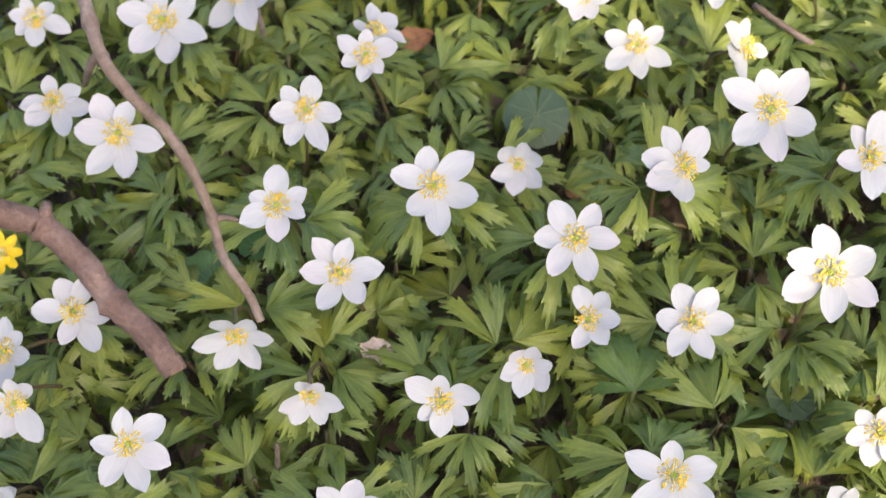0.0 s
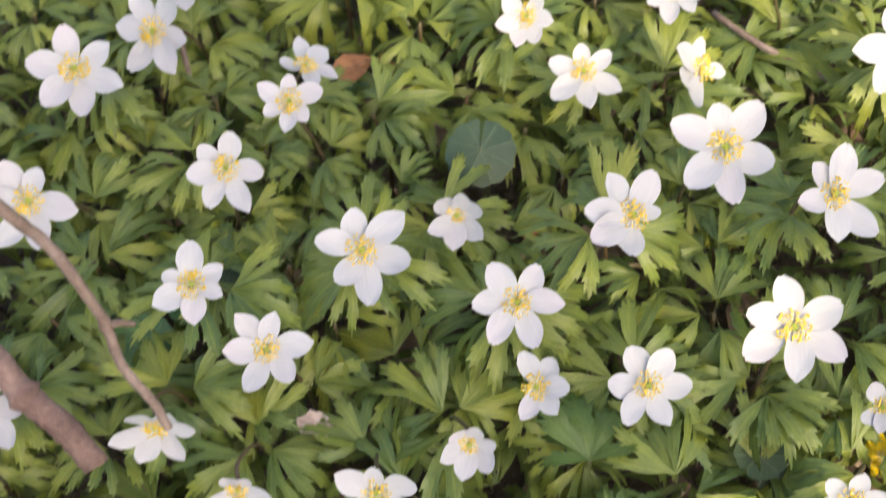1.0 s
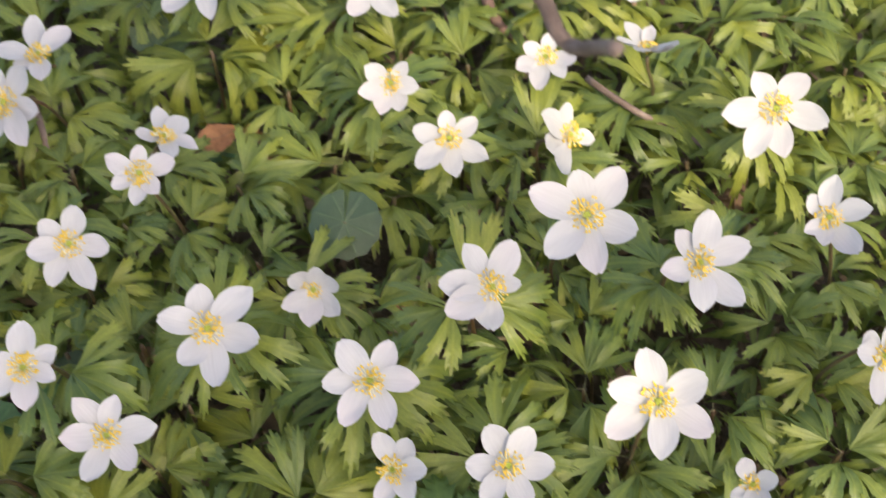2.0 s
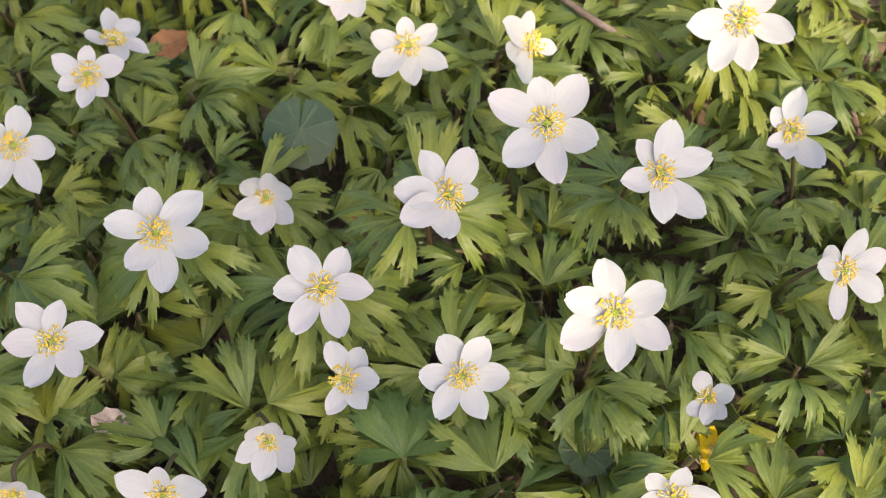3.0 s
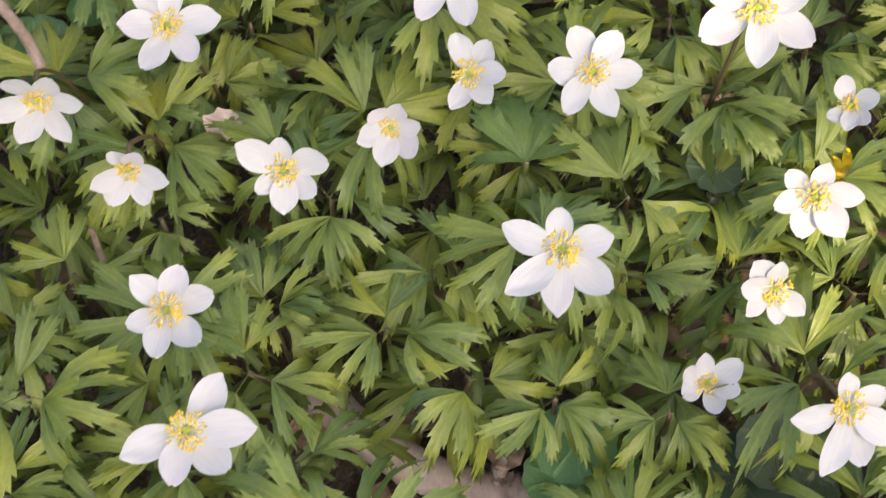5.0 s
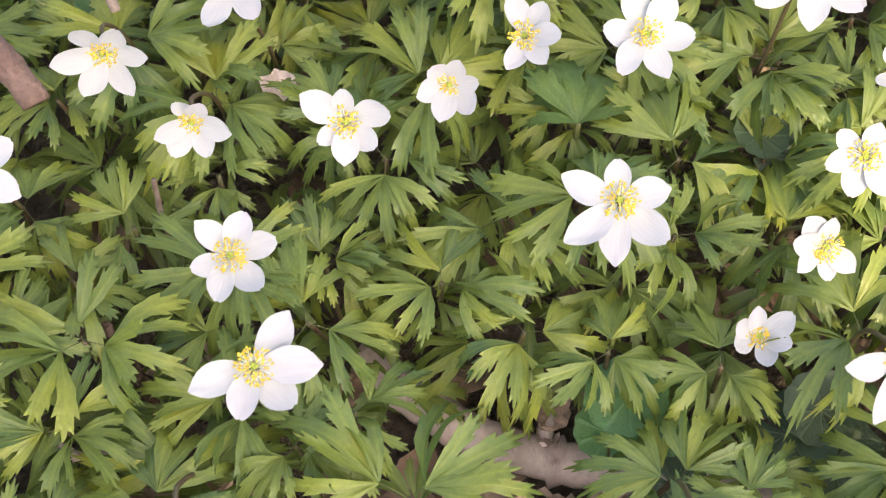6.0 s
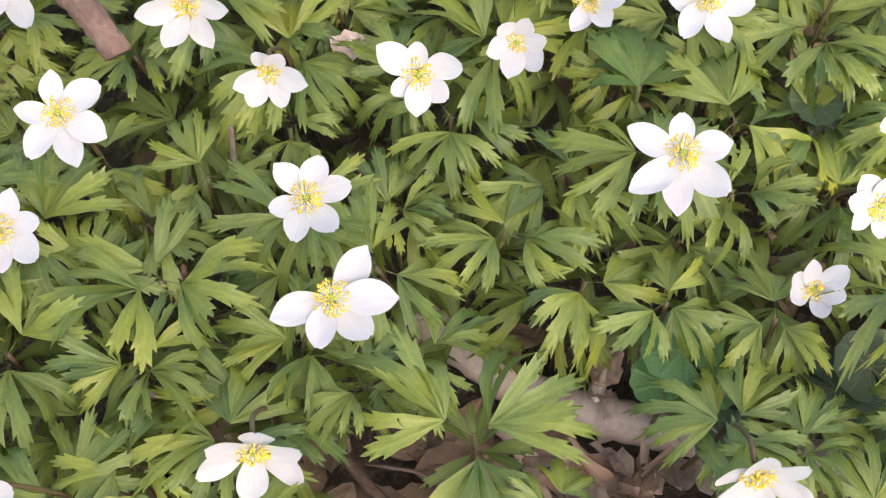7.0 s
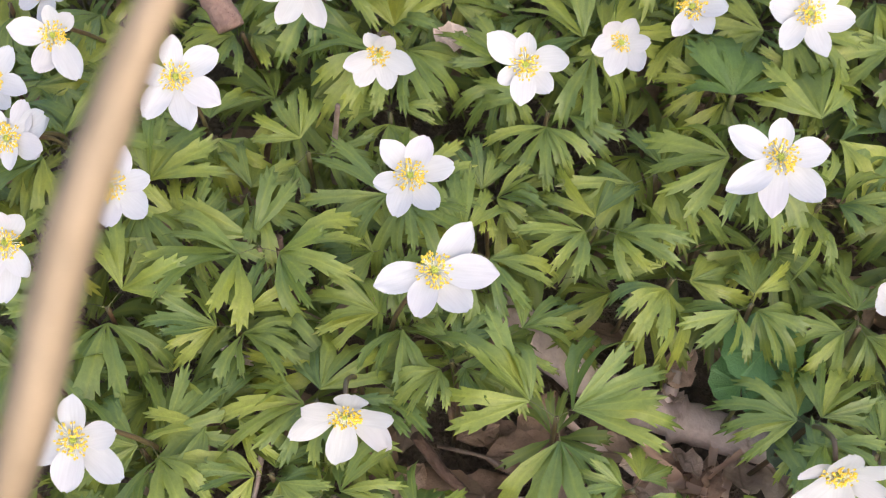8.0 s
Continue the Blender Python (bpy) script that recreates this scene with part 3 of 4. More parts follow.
anemone((-0.0525, 0.1012, 0.1411), (0.10, -0.60, 0.80), [(75, 0.0144), (345, 0.0151), (291, 0.019), (240, 0.0171), (186, 0.0155), (135, 0.0134)], (-0.0584, 0.1142, 0.088), 0.0235, 0.16)
anemone((-0.0615, 0.0424, 0.1542), (0.00, -0.41, 0.91), [(87, 0.0158), (24, 0.0128), (333, 0.0121), (270, 0.0143), (204, 0.0153), (156, 0.0113)], None, 0.0320, 0.16)
anemone((-0.1433, 0.0198, 0.1250), (0.11, -0.41, 0.91), [(114, 0.0143), (57, 0.0162), (357, 0.017), (300, 0.0191), (252, 0.0137), (177, 0.016)], None, 0.0320, 0.16)
anemone((-0.1683, 0.0057, 0.1220), (-0.39, -0.47, 0.79), [(84, 0.0135), (33, 0.0115), (348, 0.0135), (273, 0.0147), (210, 0.0128), (144, 0.0128)], None, 0.0320, 0.16)
anemone((-0.1818, 0.1902, 0.1150), (0.21, -0.50, 0.84), [(171, 0.0118), (222, 0.0116), (267, 0.0145), (336, 0.0177), (36, 0.011), (120, 0.011)], None, 0.0320, 0.16)
anemone((-0.0277, 0.1306, 0.1399), (0.11, -0.41, 0.91), [(147, 0.0141), (84, 0.0111), (15, 0.0143), (306, 0.011), (258, 0.0128), (204, 0.0117)], (-0.0219, 0.1421, 0.088), 0.0239, 0.16)
anemone((-0.0246, 0.1701, 0.1140), (0.45, 0.00, 0.89), [(102, 0.0145), (48, 0.0147), (342, 0.0147), (285, 0.0129), (189, 0.0122)], None, 0.0320, 0.16, "white wood anemone flower with five petals on a thin stem")
anemone((0.0698, 0.1733, 0.1261), (0.11, -0.70, 0.70), [(141, 0.0132), (189, 0.0151), (243, 0.0141), (282, 0.013), (342, 0.0121), (45, 0.011)], None, 0.0320, 0.35)
anemone((0.1354, 0.1866, 0.1150), (0.00, -0.36, 0.93), [(204, 0.0157), (249, 0.0186), (297, 0.0136), (339, 0.0141), (66, 0.011), (147, 0.011)], None, 0.0320, 0.35)
anemone((0.1767, 0.1797, 0.1200), (0.00, 0.25, 0.97), [(123, 0.0147), (198, 0.017), (312, 0.017), (294, 0.017), (69, 0.011), (249, 0.017)], None, 0.0320, 0.5)
anemone((-0.0084, 0.2517, 0.1220), (0.00, -0.51, 0.86), [(222, 0.0206), (285, 0.0206), (348, 0.0163), (165, 0.0178), (99, 0.0138), (42, 0.0167)], None, 0.0320, 0.16)
anemone((0.0661, 0.2364, 0.1220), (0.11, -0.41, 0.91), [(177, 0.0195), (240, 0.0194), (300, 0.0208), (351, 0.0175), (51, 0.015), (123, 0.0156)], None, 0.0320, 0.16)
anemone((-0.0494, 0.2720, 0.1220), (0.00, -0.51, 0.86), [(219, 0.0159), (276, 0.0143), (318, 0.0151), (30, 0.0138), (93, 0.0142), (150, 0.0153)], (-0.0407, 0.2847, 0.088), 0.0325, 0.16)
anemone((0.0327, 0.2531, 0.1220), (0.10, -0.60, 0.80), [(219, 0.0155), (291, 0.0154), (354, 0.0153), (63, 0.0151), (129, 0.0145)], None, 0.0320, 0.16, "white wood anemone flower with five petals on a thin stem")
anemone((0.1840, 0.2221, 0.1220), (0.00, -0.51, 0.86), [(234, 0.0164), (309, 0.011), (18, 0.0133), (84, 0.0145), (138, 0.0151)], None, 0.0320, 0.16, "white wood anemone flower with five petals on a thin stem")
anemone((-0.1650, -0.0560, 0.1200), (-0.21, -0.50, 0.84), [(24, 0.011), (309, 0.011), (234, 0.011), (165, 0.011), (93, 0.011)], None, 0.0320, 0.16, "white wood anemone flower with five petals on a thin stem")

# ---- leaf whorls between the flowers ----
rng = random.Random(5)
leaf_plant((-0.0467, 0.1481, 0.088), 0.0212, rng)
leaf_plant((0.0079, 0.1201, 0.088), 0.0202, rng)
leaf_plant((0.0427, 0.1648, 0.088), 0.0333, rng)
leaf_plant((0.0010, 0.1611, 0.088), 0.0273, rng)
leaf_plant((0.0655, 0.1441, 0.088), 0.0325, rng)
leaf_plant((0.0777, 0.1169, 0.088), 0.0229, rng)
leaf_plant((-0.0206, 0.0591, 0.088), 0.0300, rng)
leaf_plant((0.0283, 0.0216, 0.088), 0.0234, rng)
leaf_plant((-0.0573, 0.0264, 0.088), 0.0242, rng)
leaf_plant((0.0700, 0.0480, 0.088), 0.0240, rng)
leaf_plant((0.1001, 0.0008, 0.088), 0.0230, rng)
leaf_plant((0.1055, 0.0645, 0.088), 0.0245, rng)
leaf_plant((0.1717, 0.0284, 0.088), 0.0294, rng)
leaf_plant((0.2218, -0.0268, 0.088), 0.0315, rng)
leaf_plant((0.2211, 0.1362, 0.088), 0.0274, rng)
leaf_plant((0.2549, 0.1319, 0.088), 0.0309, rng)
leaf_plant((0.1516, 0.0967, 0.088), 0.0199, rng)
leaf_plant((0.1323, 0.0727, 0.088), 0.0220, rng)
leaf_plant((0.0502, 0.0906, 0.088), 0.0195, rng)
leaf_plant((0.1084, 0.1387, 0.088), 0.0236, rng)
leaf_plant((0.1877, 0.1434, 0.088), 0.0212, rng)
leaf_plant((0.1607, 0.0000, 0.088), 0.0208, rng)
leaf_plant((0.2124, 0.0049, 0.088), 0.0267, rng)
leaf_plant((0.2028, 0.0588, 0.088), 0.0251, rng)
leaf_plant((0.0670, -0.0039, 0.088), 0.0228, rng)
leaf_plant((0.0213, -0.0661, 0.088), 0.0269, rng)
leaf_plant((0.0422, -0.0435, 0.088), 0.0278, rng)
leaf_plant((0.0456, -0.0854, 0.088), 0.0264, rng)
leaf_plant((0.0073, -0.1362, 0.088), 0.0360, rng)
leaf_plant((-0.0076, -0.1080, 0.088), 0.0232, rng)
leaf_plant((0.0855, -0.1367, 0.088), 0.0255, rng)
leaf_plant((-0.0470, -0.0760, 0.088), 0.0265, rng)
leaf_plant((-0.0941, -0.1074, 0.088), 0.0235, rng)
leaf_plant((-0.0776, -0.0372, 0.088), 0.0229, rng)
leaf_plant((-0.1369, -0.1013, 0.088), 0.0314, rng)
leaf_plant((-0.1689, -0.0080, 0.088), 0.0219, rng)
leaf_plant((-0.0501, -0.0189, 0.088), 0.0207, rng)
leaf_plant((0.0057, -0.0174, 0.088), 0.0285, rng)
leaf_plant((-0.0156, -0.0545, 0.088), 0.0198, rng)
leaf_plant((0.0967, -0.0548, 0.088), 0.0254, rng)
leaf_plant((0.1038, -0.1016, 0.088), 0.0218, rng)
leaf_plant((-0.0667, -0.1326, 0.088), 0.0272, rng)
leaf_plant((0.0704, -0.0942, 0.088), 0.0216, rng)
leaf_plant((-0.1749, -0.0590, 0.088), 0.0233, rng)
leaf_plant((-0.1568, -0.1215, 0.088), 0.0240, rng)
leaf_plant((-0.0782, -0.1574, 0.088), 0.0200, rng)
leaf_plant((-0.1151, -0.0734, 0.088), 0.0247, rng)
leaf_plant((-0.0252, -0.1176, 0.088), 0.0206, rng)
leaf_plant((-0.0590, -0.1640, 0.088), 0.0220, rng)
leaf_plant((0.0296, -0.1595, 0.088), 0.0177, rng)
leaf_plant((-0.1191, 0.1016, 0.088), 0.0327, rng)
leaf_plant((-0.1771, 0.1387, 0.088), 0.0277, rng)
leaf_plant((-0.1267, 0.1763, 0.088), 0.0318, rng)
leaf_plant((-0.0464, 0.1952, 0.088), 0.0284, rng)
leaf_plant((-0.0924, 0.1880, 0.088), 0.0319, rng)
leaf_plant((-0.1344, 0.0752, 0.088), 0.0289, rng)
leaf_plant((-0.1893, 0.1231, 0.088), 0.0309, rng)
leaf_plant((-0.1795, 0.0668, 0.088), 0.0227, rng)
leaf_plant((-0.1067, 0.0169, 0.088), 0.0241, rng)
leaf_plant((-0.0082, 0.2412, 0.088), 0.0377, rng)
leaf_plant((0.0455, 0.2492, 0.088), 0.0378, rng)
leaf_plant((-0.1239, 0.2892, 0.088), 0.0334, rng)
leaf_plant((0.1051, 0.2129, 0.088), 0.0266, rng)
leaf_plant((0.0997, 0.2462, 0.088), 0.0275, rng)
leaf_plant((0.1624, 0.1690, 0.088), 0.0289, rng)
leaf_plant((0.2165, 0.2166, 0.088), 0.0344, rng)
leaf_plant((0.2016, 0.1782, 0.088), 0.0296, rng)
leaf_plant((0.2379, 0.2196, 0.088), 0.0313, rng)
leaf_plant((0.2050, 0.1098, 0.088), 0.0308, rng)
leaf_plant((0.0251, 0.2104, 0.088), 0.0297, rng)
leaf_plant((0.1033, -0.1458, 0.088), 0.0196, rng)
leaf_plant((-0.0956, -0.1386, 0.088), 0.0241, rng)
leaf_plant((0.1130, -0.1270, 0.066), 0.0190, rng)
leaf_plant((0.0360, -0.0730, 0.058), 0.0280, rng)
leaf_plant((-0.0140, -0.0360, 0.062), 0.0280, rng)
leaf_plant((-0.1190, -0.1490, 0.084), 0.0280, rng)
leaf_plant((0.0800, -0.0630, 0.074), 0.0280, rng)
leaf_plant((0.1380, 0.0140, 0.086), 0.0290, rng)
leaf_plant((-0.0610, 0.1180, 0.084), 0.0290, rng)

BROAD = []
for _ in range(3):
    v, f, r, t = leaflet_shape(rng, True, 1.9, 3)
    BROAD.append(mesh_of("leaflet", v, f, [MAT_FRESH], None, r, t))


def broad_leaf_plant(at, size, turn):
    """A low plant with one broad, fresh green, three-part leaf."""
    at = Vector(at)
    PLACED.append((at.x, at.y))
    base = Vector((at.x, at.y + .012, ground_height(at.x, at.y + .012) - .003))
    v, f = tube([p - base for p in bent([base, base.lerp(at, .6), at], 3)], [.0010] * 7, 5)
    plant = new("broad_leaf_plant", mesh_of("stem", v, f, [MAT_PETIOLE]))
    plant.location = base
    tagged(plant, "broad fresh green lobed leaf among the anemones", "plant")
    for k, a in enumerate((-.75, 0, .75)):
        m = Matrix.Translation(at - base) @ Matrix.Rotation(turn + a, 4, "Z") @ Matrix.Rotation(-.12, 4, "Y")
        part("leaflet", BROAD[k], plant, m @ Matrix.Scale(size * (1 if k == 1 else .8), 4))


broad_leaf_plant((0.0700, -0.0140, 0.096), 0.0300, 1.62)

# ---- sticks, stems and bark ----
def stick(name, points, r0, r1, mat, label, category="twig", sides=9, rough=.10, steps=5, knots=()):
    rng = random.Random(len(points) * 7 + round(r0 * 1e5))
    line = bent(points, steps)
    n = len(line) - 1
    base = line[0].copy()
    radii = [(r0 + (r1 - r0) * i / n) * (1 + rng.uniform(-.04, .04)) for i in range(n + 1)]
    for k in knots:
        radii[min(n, round(k * n))] *= 1.35
    v, f = tube([p - base + Vector((rng.uniform(-1, 1), rng.uniform(-1, 1), rng.uniform(-1, 1))) * r0 * .05 for p in line], radii, sides, rough, rng)
    ob = new(name, mesh_of(name, v, f, [mat]))
    ob.location = base
    return tagged(ob, label, category), line, base


def offshoot(parent, base, a, b, r, mat):
    a, b = Vector(a), Vector(b)
    v, f = tube([a - base, a.lerp(b, .5) - base + Vector((0, 0, r)), b - base], [r, r * .85, r * .6], 7, .12)
    return part("side_shoot", mesh_of("side_shoot", v, f, [mat]), parent, Matrix.Identity(4))


branch, line, base = stick("branch", [(-0.3409, 0.1707, 0.030), (-0.2242, 0.0790, 0.130), (-0.1776, 0.0477, 0.160), (-0.1616, 0.0446, 0.155), (-0.1518, 0.0440, 0.148), (-0.1388, 0.0339, 0.140), (-0.1269, 0.0197, 0.130), (-0.1149, 0.0094, 0.122), (-0.1049, -0.0024, 0.112)], .0054, .0050, MAT_BARK, "fallen red-brown branch lying among the anemone leaves", "branch", 16, .03, 8, (.5, .75))
offshoot(branch, base, line[33], line[33] + Vector((.001, .008, .006)), .0030, MAT_BARK)
twig, line, base = stick("long_twig", [(-0.4919, 0.5244, 0.000), (-0.1858, 0.1327, 0.250), (-0.1172, 0.0705, 0.275), (-0.1068, 0.0443, 0.270), (-0.1012, 0.0247, 0.265), (-0.0970, 0.0163, 0.260), (-0.0903, 0.0116, 0.250), (-0.0830, 0.0081, 0.238), (-0.0769, 0.0009, 0.226), (-0.0745, -0.0020, 0.207), (-0.0723, -0.0103, 0.197), (-0.0654, -0.0180, 0.186), (-0.0623, -0.0238, 0.178)], .0024, .0015, MAT_TWIG, "thin curved grey-brown twig arching over the flowers", "twig", 9, .06, 6, (.3, .75))
offshoot(twig, base, line[54], line[54] + Vector((.008, .001, -.003)), .0013, MAT_TWIG)
offshoot(twig, base, line[26], [(-0.1129, 0.0346, 0.235)][0], .0018, MAT_TWIG)
stick("hooked_twig", [(.02, .62, -.005), (.05, .30, .24), *[(0.0935, 0.0306, 0.345), (0.0935, 0.0071, 0.345), (0.0981, 0.0020, 0.340), (0.1018, -0.0041, 0.337), (0.1035, -0.0098, 0.334), (0.1060, -0.0137, 0.333), (0.1081, -0.0258, 0.345), (0.1082, -0.0404, 0.360)]], .0022, .0015, MAT_TWIG, "hooked dark grey-brown twig hanging over sunlit leaves", "twig", 9, .05, 7)
stick("thin_twig", [(0.1540, 0.1899, 0.095), (0.1713, 0.1678, 0.095), (0.1869, 0.1597, 0.090), (0.2053, 0.1442, 0.085), (0.2206, 0.1510, 0.060)], .0015, .0012, MAT_TWIG, "thin dark twig lying across the leaves")
stick("thin_twig", [(0.1156, 0.2622, 0.095), (0.1179, 0.2468, 0.095), (0.1213, 0.2357, 0.090), (0.1281, 0.2339, 0.080)], .0030, .0020, MAT_BARK, "short reddish twig between the leaves")
stick("thin_twig", [(-0.0862, 0.2190, 0.095), (-0.0809, 0.2007, 0.095), (-0.0788, 0.1893, 0.090), (-0.0732, 0.1811, 0.088), (-0.0729, 0.1850, 0.075)], .0016, .0012, MAT_TWIG, "thin knotted brown twig beside the leaves")
log, line, base = stick("fallen_branch", [(-0.0098, -0.0530, 0.014), (0.0075, -0.0698, 0.013), (0.0264, -0.0850, 0.012), (0.0450, -0.0937, 0.011), (0.0673, -0.1013, 0.011), (0.0896, -0.1074, 0.010), (0.1137, -0.1129, 0.009), (0.1412, -0.1204, 0.008)], .0074, .0078, MAT_GREYBARK, "thick grey-brown fallen branch lying on leaf litter", "branch", 20, .018, 9, (.5, .86))
offshoot(log, base, line[30], line[30] + Vector((.004, .012, .012)), .0032, MAT_GREYBARK)
offshoot(log, base, line[50], line[50] + Vector((.012, -.008, .008)), .0026, MAT_GREYBARK)
forked, line, base = stick("forked_twig", [(-0.1110, -0.1017, 0.064), (-0.1060, -0.0998, 0.066), (-0.1013, -0.1027, 0.064), (-0.0973, -0.1039, 0.060), (-0.0903, -0.0994, 0.050)], .0014, .0017, MAT_GREYBARK, "small forked grey twig among the leaves")
offshoot(forked, base, line[15], [(-0.1107, -0.1084, 0.060)][0], .0013, MAT_GREYBARK)
stick("dead_stalk", [(-0.0717, -0.0243, 0.050), (-0.0709, -0.0282, 0.066), (-0.0691, -0.0319, 0.084), (-0.0655, -0.0362, 0.113)], .0014, .0009, MAT_TWIG, "upright dry brown broken stalk", "stalk")
stick("dead_stalk", [(-0.0817, -0.0733, 0.020), (-0.0827, -0.0716, 0.050), (-0.0840, -0.0715, 0.065), (-0.0851, -0.0710, 0.075), (-0.0851, -0.0706, 0.085)], .0022, .0015, MAT_BARK, "upright reddish brown knotted stalk", "stalk", 9, .2)
stick("thin_twig", [(-0.0391, -0.1077, 0.012), (-0.0293, -0.1207, 0.012), (-0.0189, -0.1304, 0.010), (-0.0127, -0.1401, 0.008)], .0022, .0016, MAT_BARK, "dark brown twig lying on leaf litter")
stick("thin_twig", [(-0.0590, -0.0876, 0.030), (-0.0606, -0.0970, 0.026), (-0.0665, -0.1055, 0.020), (-0.0715, -0.1154, 0.012)], .0024, .0018, MAT_BARK, "dark reddish twig under the leaves")
stick("thin_twig", [(-0.0306, -0.1119, 0.012), (-0.0213, -0.1157, 0.016), (-0.0111, -0.1173, 0.013), (0.0013, -0.1246, 0.008)], .0007, .0006, MAT_TWIG, "thin curling brown root on leaf litter")
stick("thin_twig", [(-0.0913, -0.1241, 0.030), (-0.0932, -0.1283, 0.020), (-0.0954, -0.1357, 0.012)], .0012, .0008, MAT_GREYBARK, "small grey twig on dark soil")
stick("thin_twig", [(-0.0761, -0.1258, 0.030), (-0.0807, -0.1301, 0.020), (-0.0870, -0.1354, 0.012)], .0009, .0007, MAT_TWIG, "thin brown twig on dark soil")
stick("dead_stalk", [(0.2752, 0.1191, 0.060), (0.2691, 0.1171, 0.075), (0.2653, 0.1166, 0.085)], .0016, .0010, MAT_BARK, "short dark broken stalk", "stalk")
stick("thin_twig", [(0.0861, 0.0721, 0.085), (0.1022, 0.0717, 0.085), (0.1076, 0.0757, 0.070)], .0011, .0010, MAT_STEM, "thin reddish stem lying across the leaves")


# ---- dry leaves on the ground ----
def dry_leaf_shape(rng, mat=MAT_DRY, crumple=1.0):
    n, m = 9, 6
    w, curl, roll, wave = rng.uniform(.26, .36), rng.uniform(-.5, .7), rng.uniform(-1.2, 1.8), rng.uniform(0, 6)
    verts, faces, ribs = [], [], []
    for i in range(n + 1):
        u = i / n
        h = max(.015, w * math.sin(math.pi * u ** .85) ** .75) * (1 + .045 * (-1) ** i)
        for j in range(m + 1):
            s = j / m * 2 - 1
            z = curl * (u - .5) ** 2 + roll * (h * s) ** 2 + .03 * crumple * math.sin(7 * crumple * u + 5 * s + wave) + (.012 * (-1) ** i) * abs(s)
            verts.append((u - .5, h * s, z))
            ribs.append(max(0.0, 1 - abs(s) * 4))
    for i in range(n):
        for j in range(m):
            o = i * (m + 1) + j
            faces.append((o, o + m + 1, o + m + 2, o + 1))
    return mesh_of("dry_leaf", verts, faces, [mat], None, ribs)


rng = random.Random(21)
DRY = [dry_leaf_shape(rng) for _ in range(9)]
PALE = [dry_leaf_shape(rng, MAT_PALE, 2.6) for _ in range(5)]
ORANGE = [dry_leaf_shape(rng, MAT_ORANGE, 1.6) for _ in range(4)]


def dry_leaf(at, size, tilt=None, turn=None, label="brown dry curled leaf on the woodland floor"):
    ob = new("fallen_leaf", rng.choice(ORANGE if "orange" in label else PALE if "pale" in label or "crumpled" in label else DRY))
    tx, ty = tilt or (rng.uniform(-.35, .35), rng.uniform(-.35, .35))
    m = Matrix.Translation(at) @ Matrix.Rotation(rng.uniform(0, 6.28) if turn is None else turn, 4, "Z") @ Matrix.Rotation(tx, 4, "X") @ Matrix.Rotation(ty, 4, "Y")
    ob.matrix_world = m @ Matrix.Diagonal((size, size, size, 1))
    return tagged(ob, label, "dry leaf", "leaf litter")


dry_leaf((0.0045, 0.1975, 0.080), 0.0215, (.5, .3), 2.2, "orange-brown sunlit dry leaf under the anemones")
dry_leaf((0.0110, 0.1860, 0.076), 0.0170, (.2, .4), 1.0, "orange-brown sunlit dry leaf under the anemones")
dry_leaf((-0.0080, 0.1960, 0.080), 0.0210, (.45, .1), .4, "orange-brown sunlit dry leaf under the anemones")
dry_leaf((0.0618, 0.1077, 0.068), 0.0170, (.3, .2), 1.2, "orange-brown dry leaf in a dark gap")
dry_leaf((-0.0283, 0.0135, 0.091), 0.0165, (.3, -.1), -.5, "pale pinkish grey dry leaf between the plants")
dry_leaf((0.0566, -0.0834, 0.022), 0.0201, (.2, .2), .9, "crumpled brown dry leaf against a fallen branch")
dry_leaf((0.0516, -0.1216, 0.012), 0.0270, (.3, 0), .3, "torn pale brown bark and leaf litter")
dry_leaf((0.0614, -0.1267, 0.012), 0.0228, (.5, .2), 1.6, "torn pale brown bark and leaf litter")
dry_leaf((0.0779, -0.1208, 0.012), 0.0252, (.2, .5), 1.5, "reddish brown dry leaf on leaf litter")
dry_leaf((0.0413, -0.1182, 0.016), 0.0144, (.4, .3), .2, "torn pale brown bark and leaf litter")
dry_leaf((0.0581, -0.1175, 0.018), 0.0165, (.2, .4), 2.0, "torn pale brown bark and leaf litter")
dry_leaf((0.0659, -0.1250, 0.016), 0.0145, (.6, .1), 1.2, "torn pale brown bark and leaf litter")
dry_leaf((0.0466, -0.1309, 0.016), 0.0184, (.3, .3), 2.7, "torn pale brown bark and leaf litter")
dry_leaf((0.0542, -0.0929, 0.020), 0.0126, (.3, .5), 1.9, "crumpled brown dry leaf against a fallen branch")
dry_leaf((0.0924, -0.1206, 0.010), 0.0233, (.1, .1), 2.2)
dry_leaf((0.0011, -0.1132, 0.012), 0.0290, (.1, -.2), .2, "large dull brown dry leaf under green leaves")
dry_leaf((0.0283, -0.0677, 0.020), 0.0214, (.3, .3), 2.6)
dry_leaf((-0.0118, -0.0655, 0.014), 0.0194, (.2, .1), .7, "reddish brown dry leaf in shade")
dry_leaf((0.0310, -0.1114, 0.010), 0.0209, (.1, .2), 3.0)
dry_leaf((-0.0413, -0.1268, 0.010), 0.0226, (.1, .1), 1.0)
dry_leaf((0.0727, -0.0757, 0.015), 0.0195, (.2, .1), 2.0)
dry_leaf((-0.1501, -0.0682, 0.075), 0.0100, (.6, .3), 1.2, "withered pinkish brown flower head")
for _ in range(125):
    x, y = rng.uniform(-.27, .34), rng.uniform(-.24, .38)
    dry_leaf((x, y, ground_height(x, y) + rng.uniform(.002, .008)), rng.uniform(.02, .048))
for _ in range(105):
    x, y = rng.uniform(-.12, .16), rng.uniform(-.22, -.09)
    dry_leaf((x, y, ground_height(x, y) + rng.uniform(.003, .011)), rng.uniform(.012, .036))


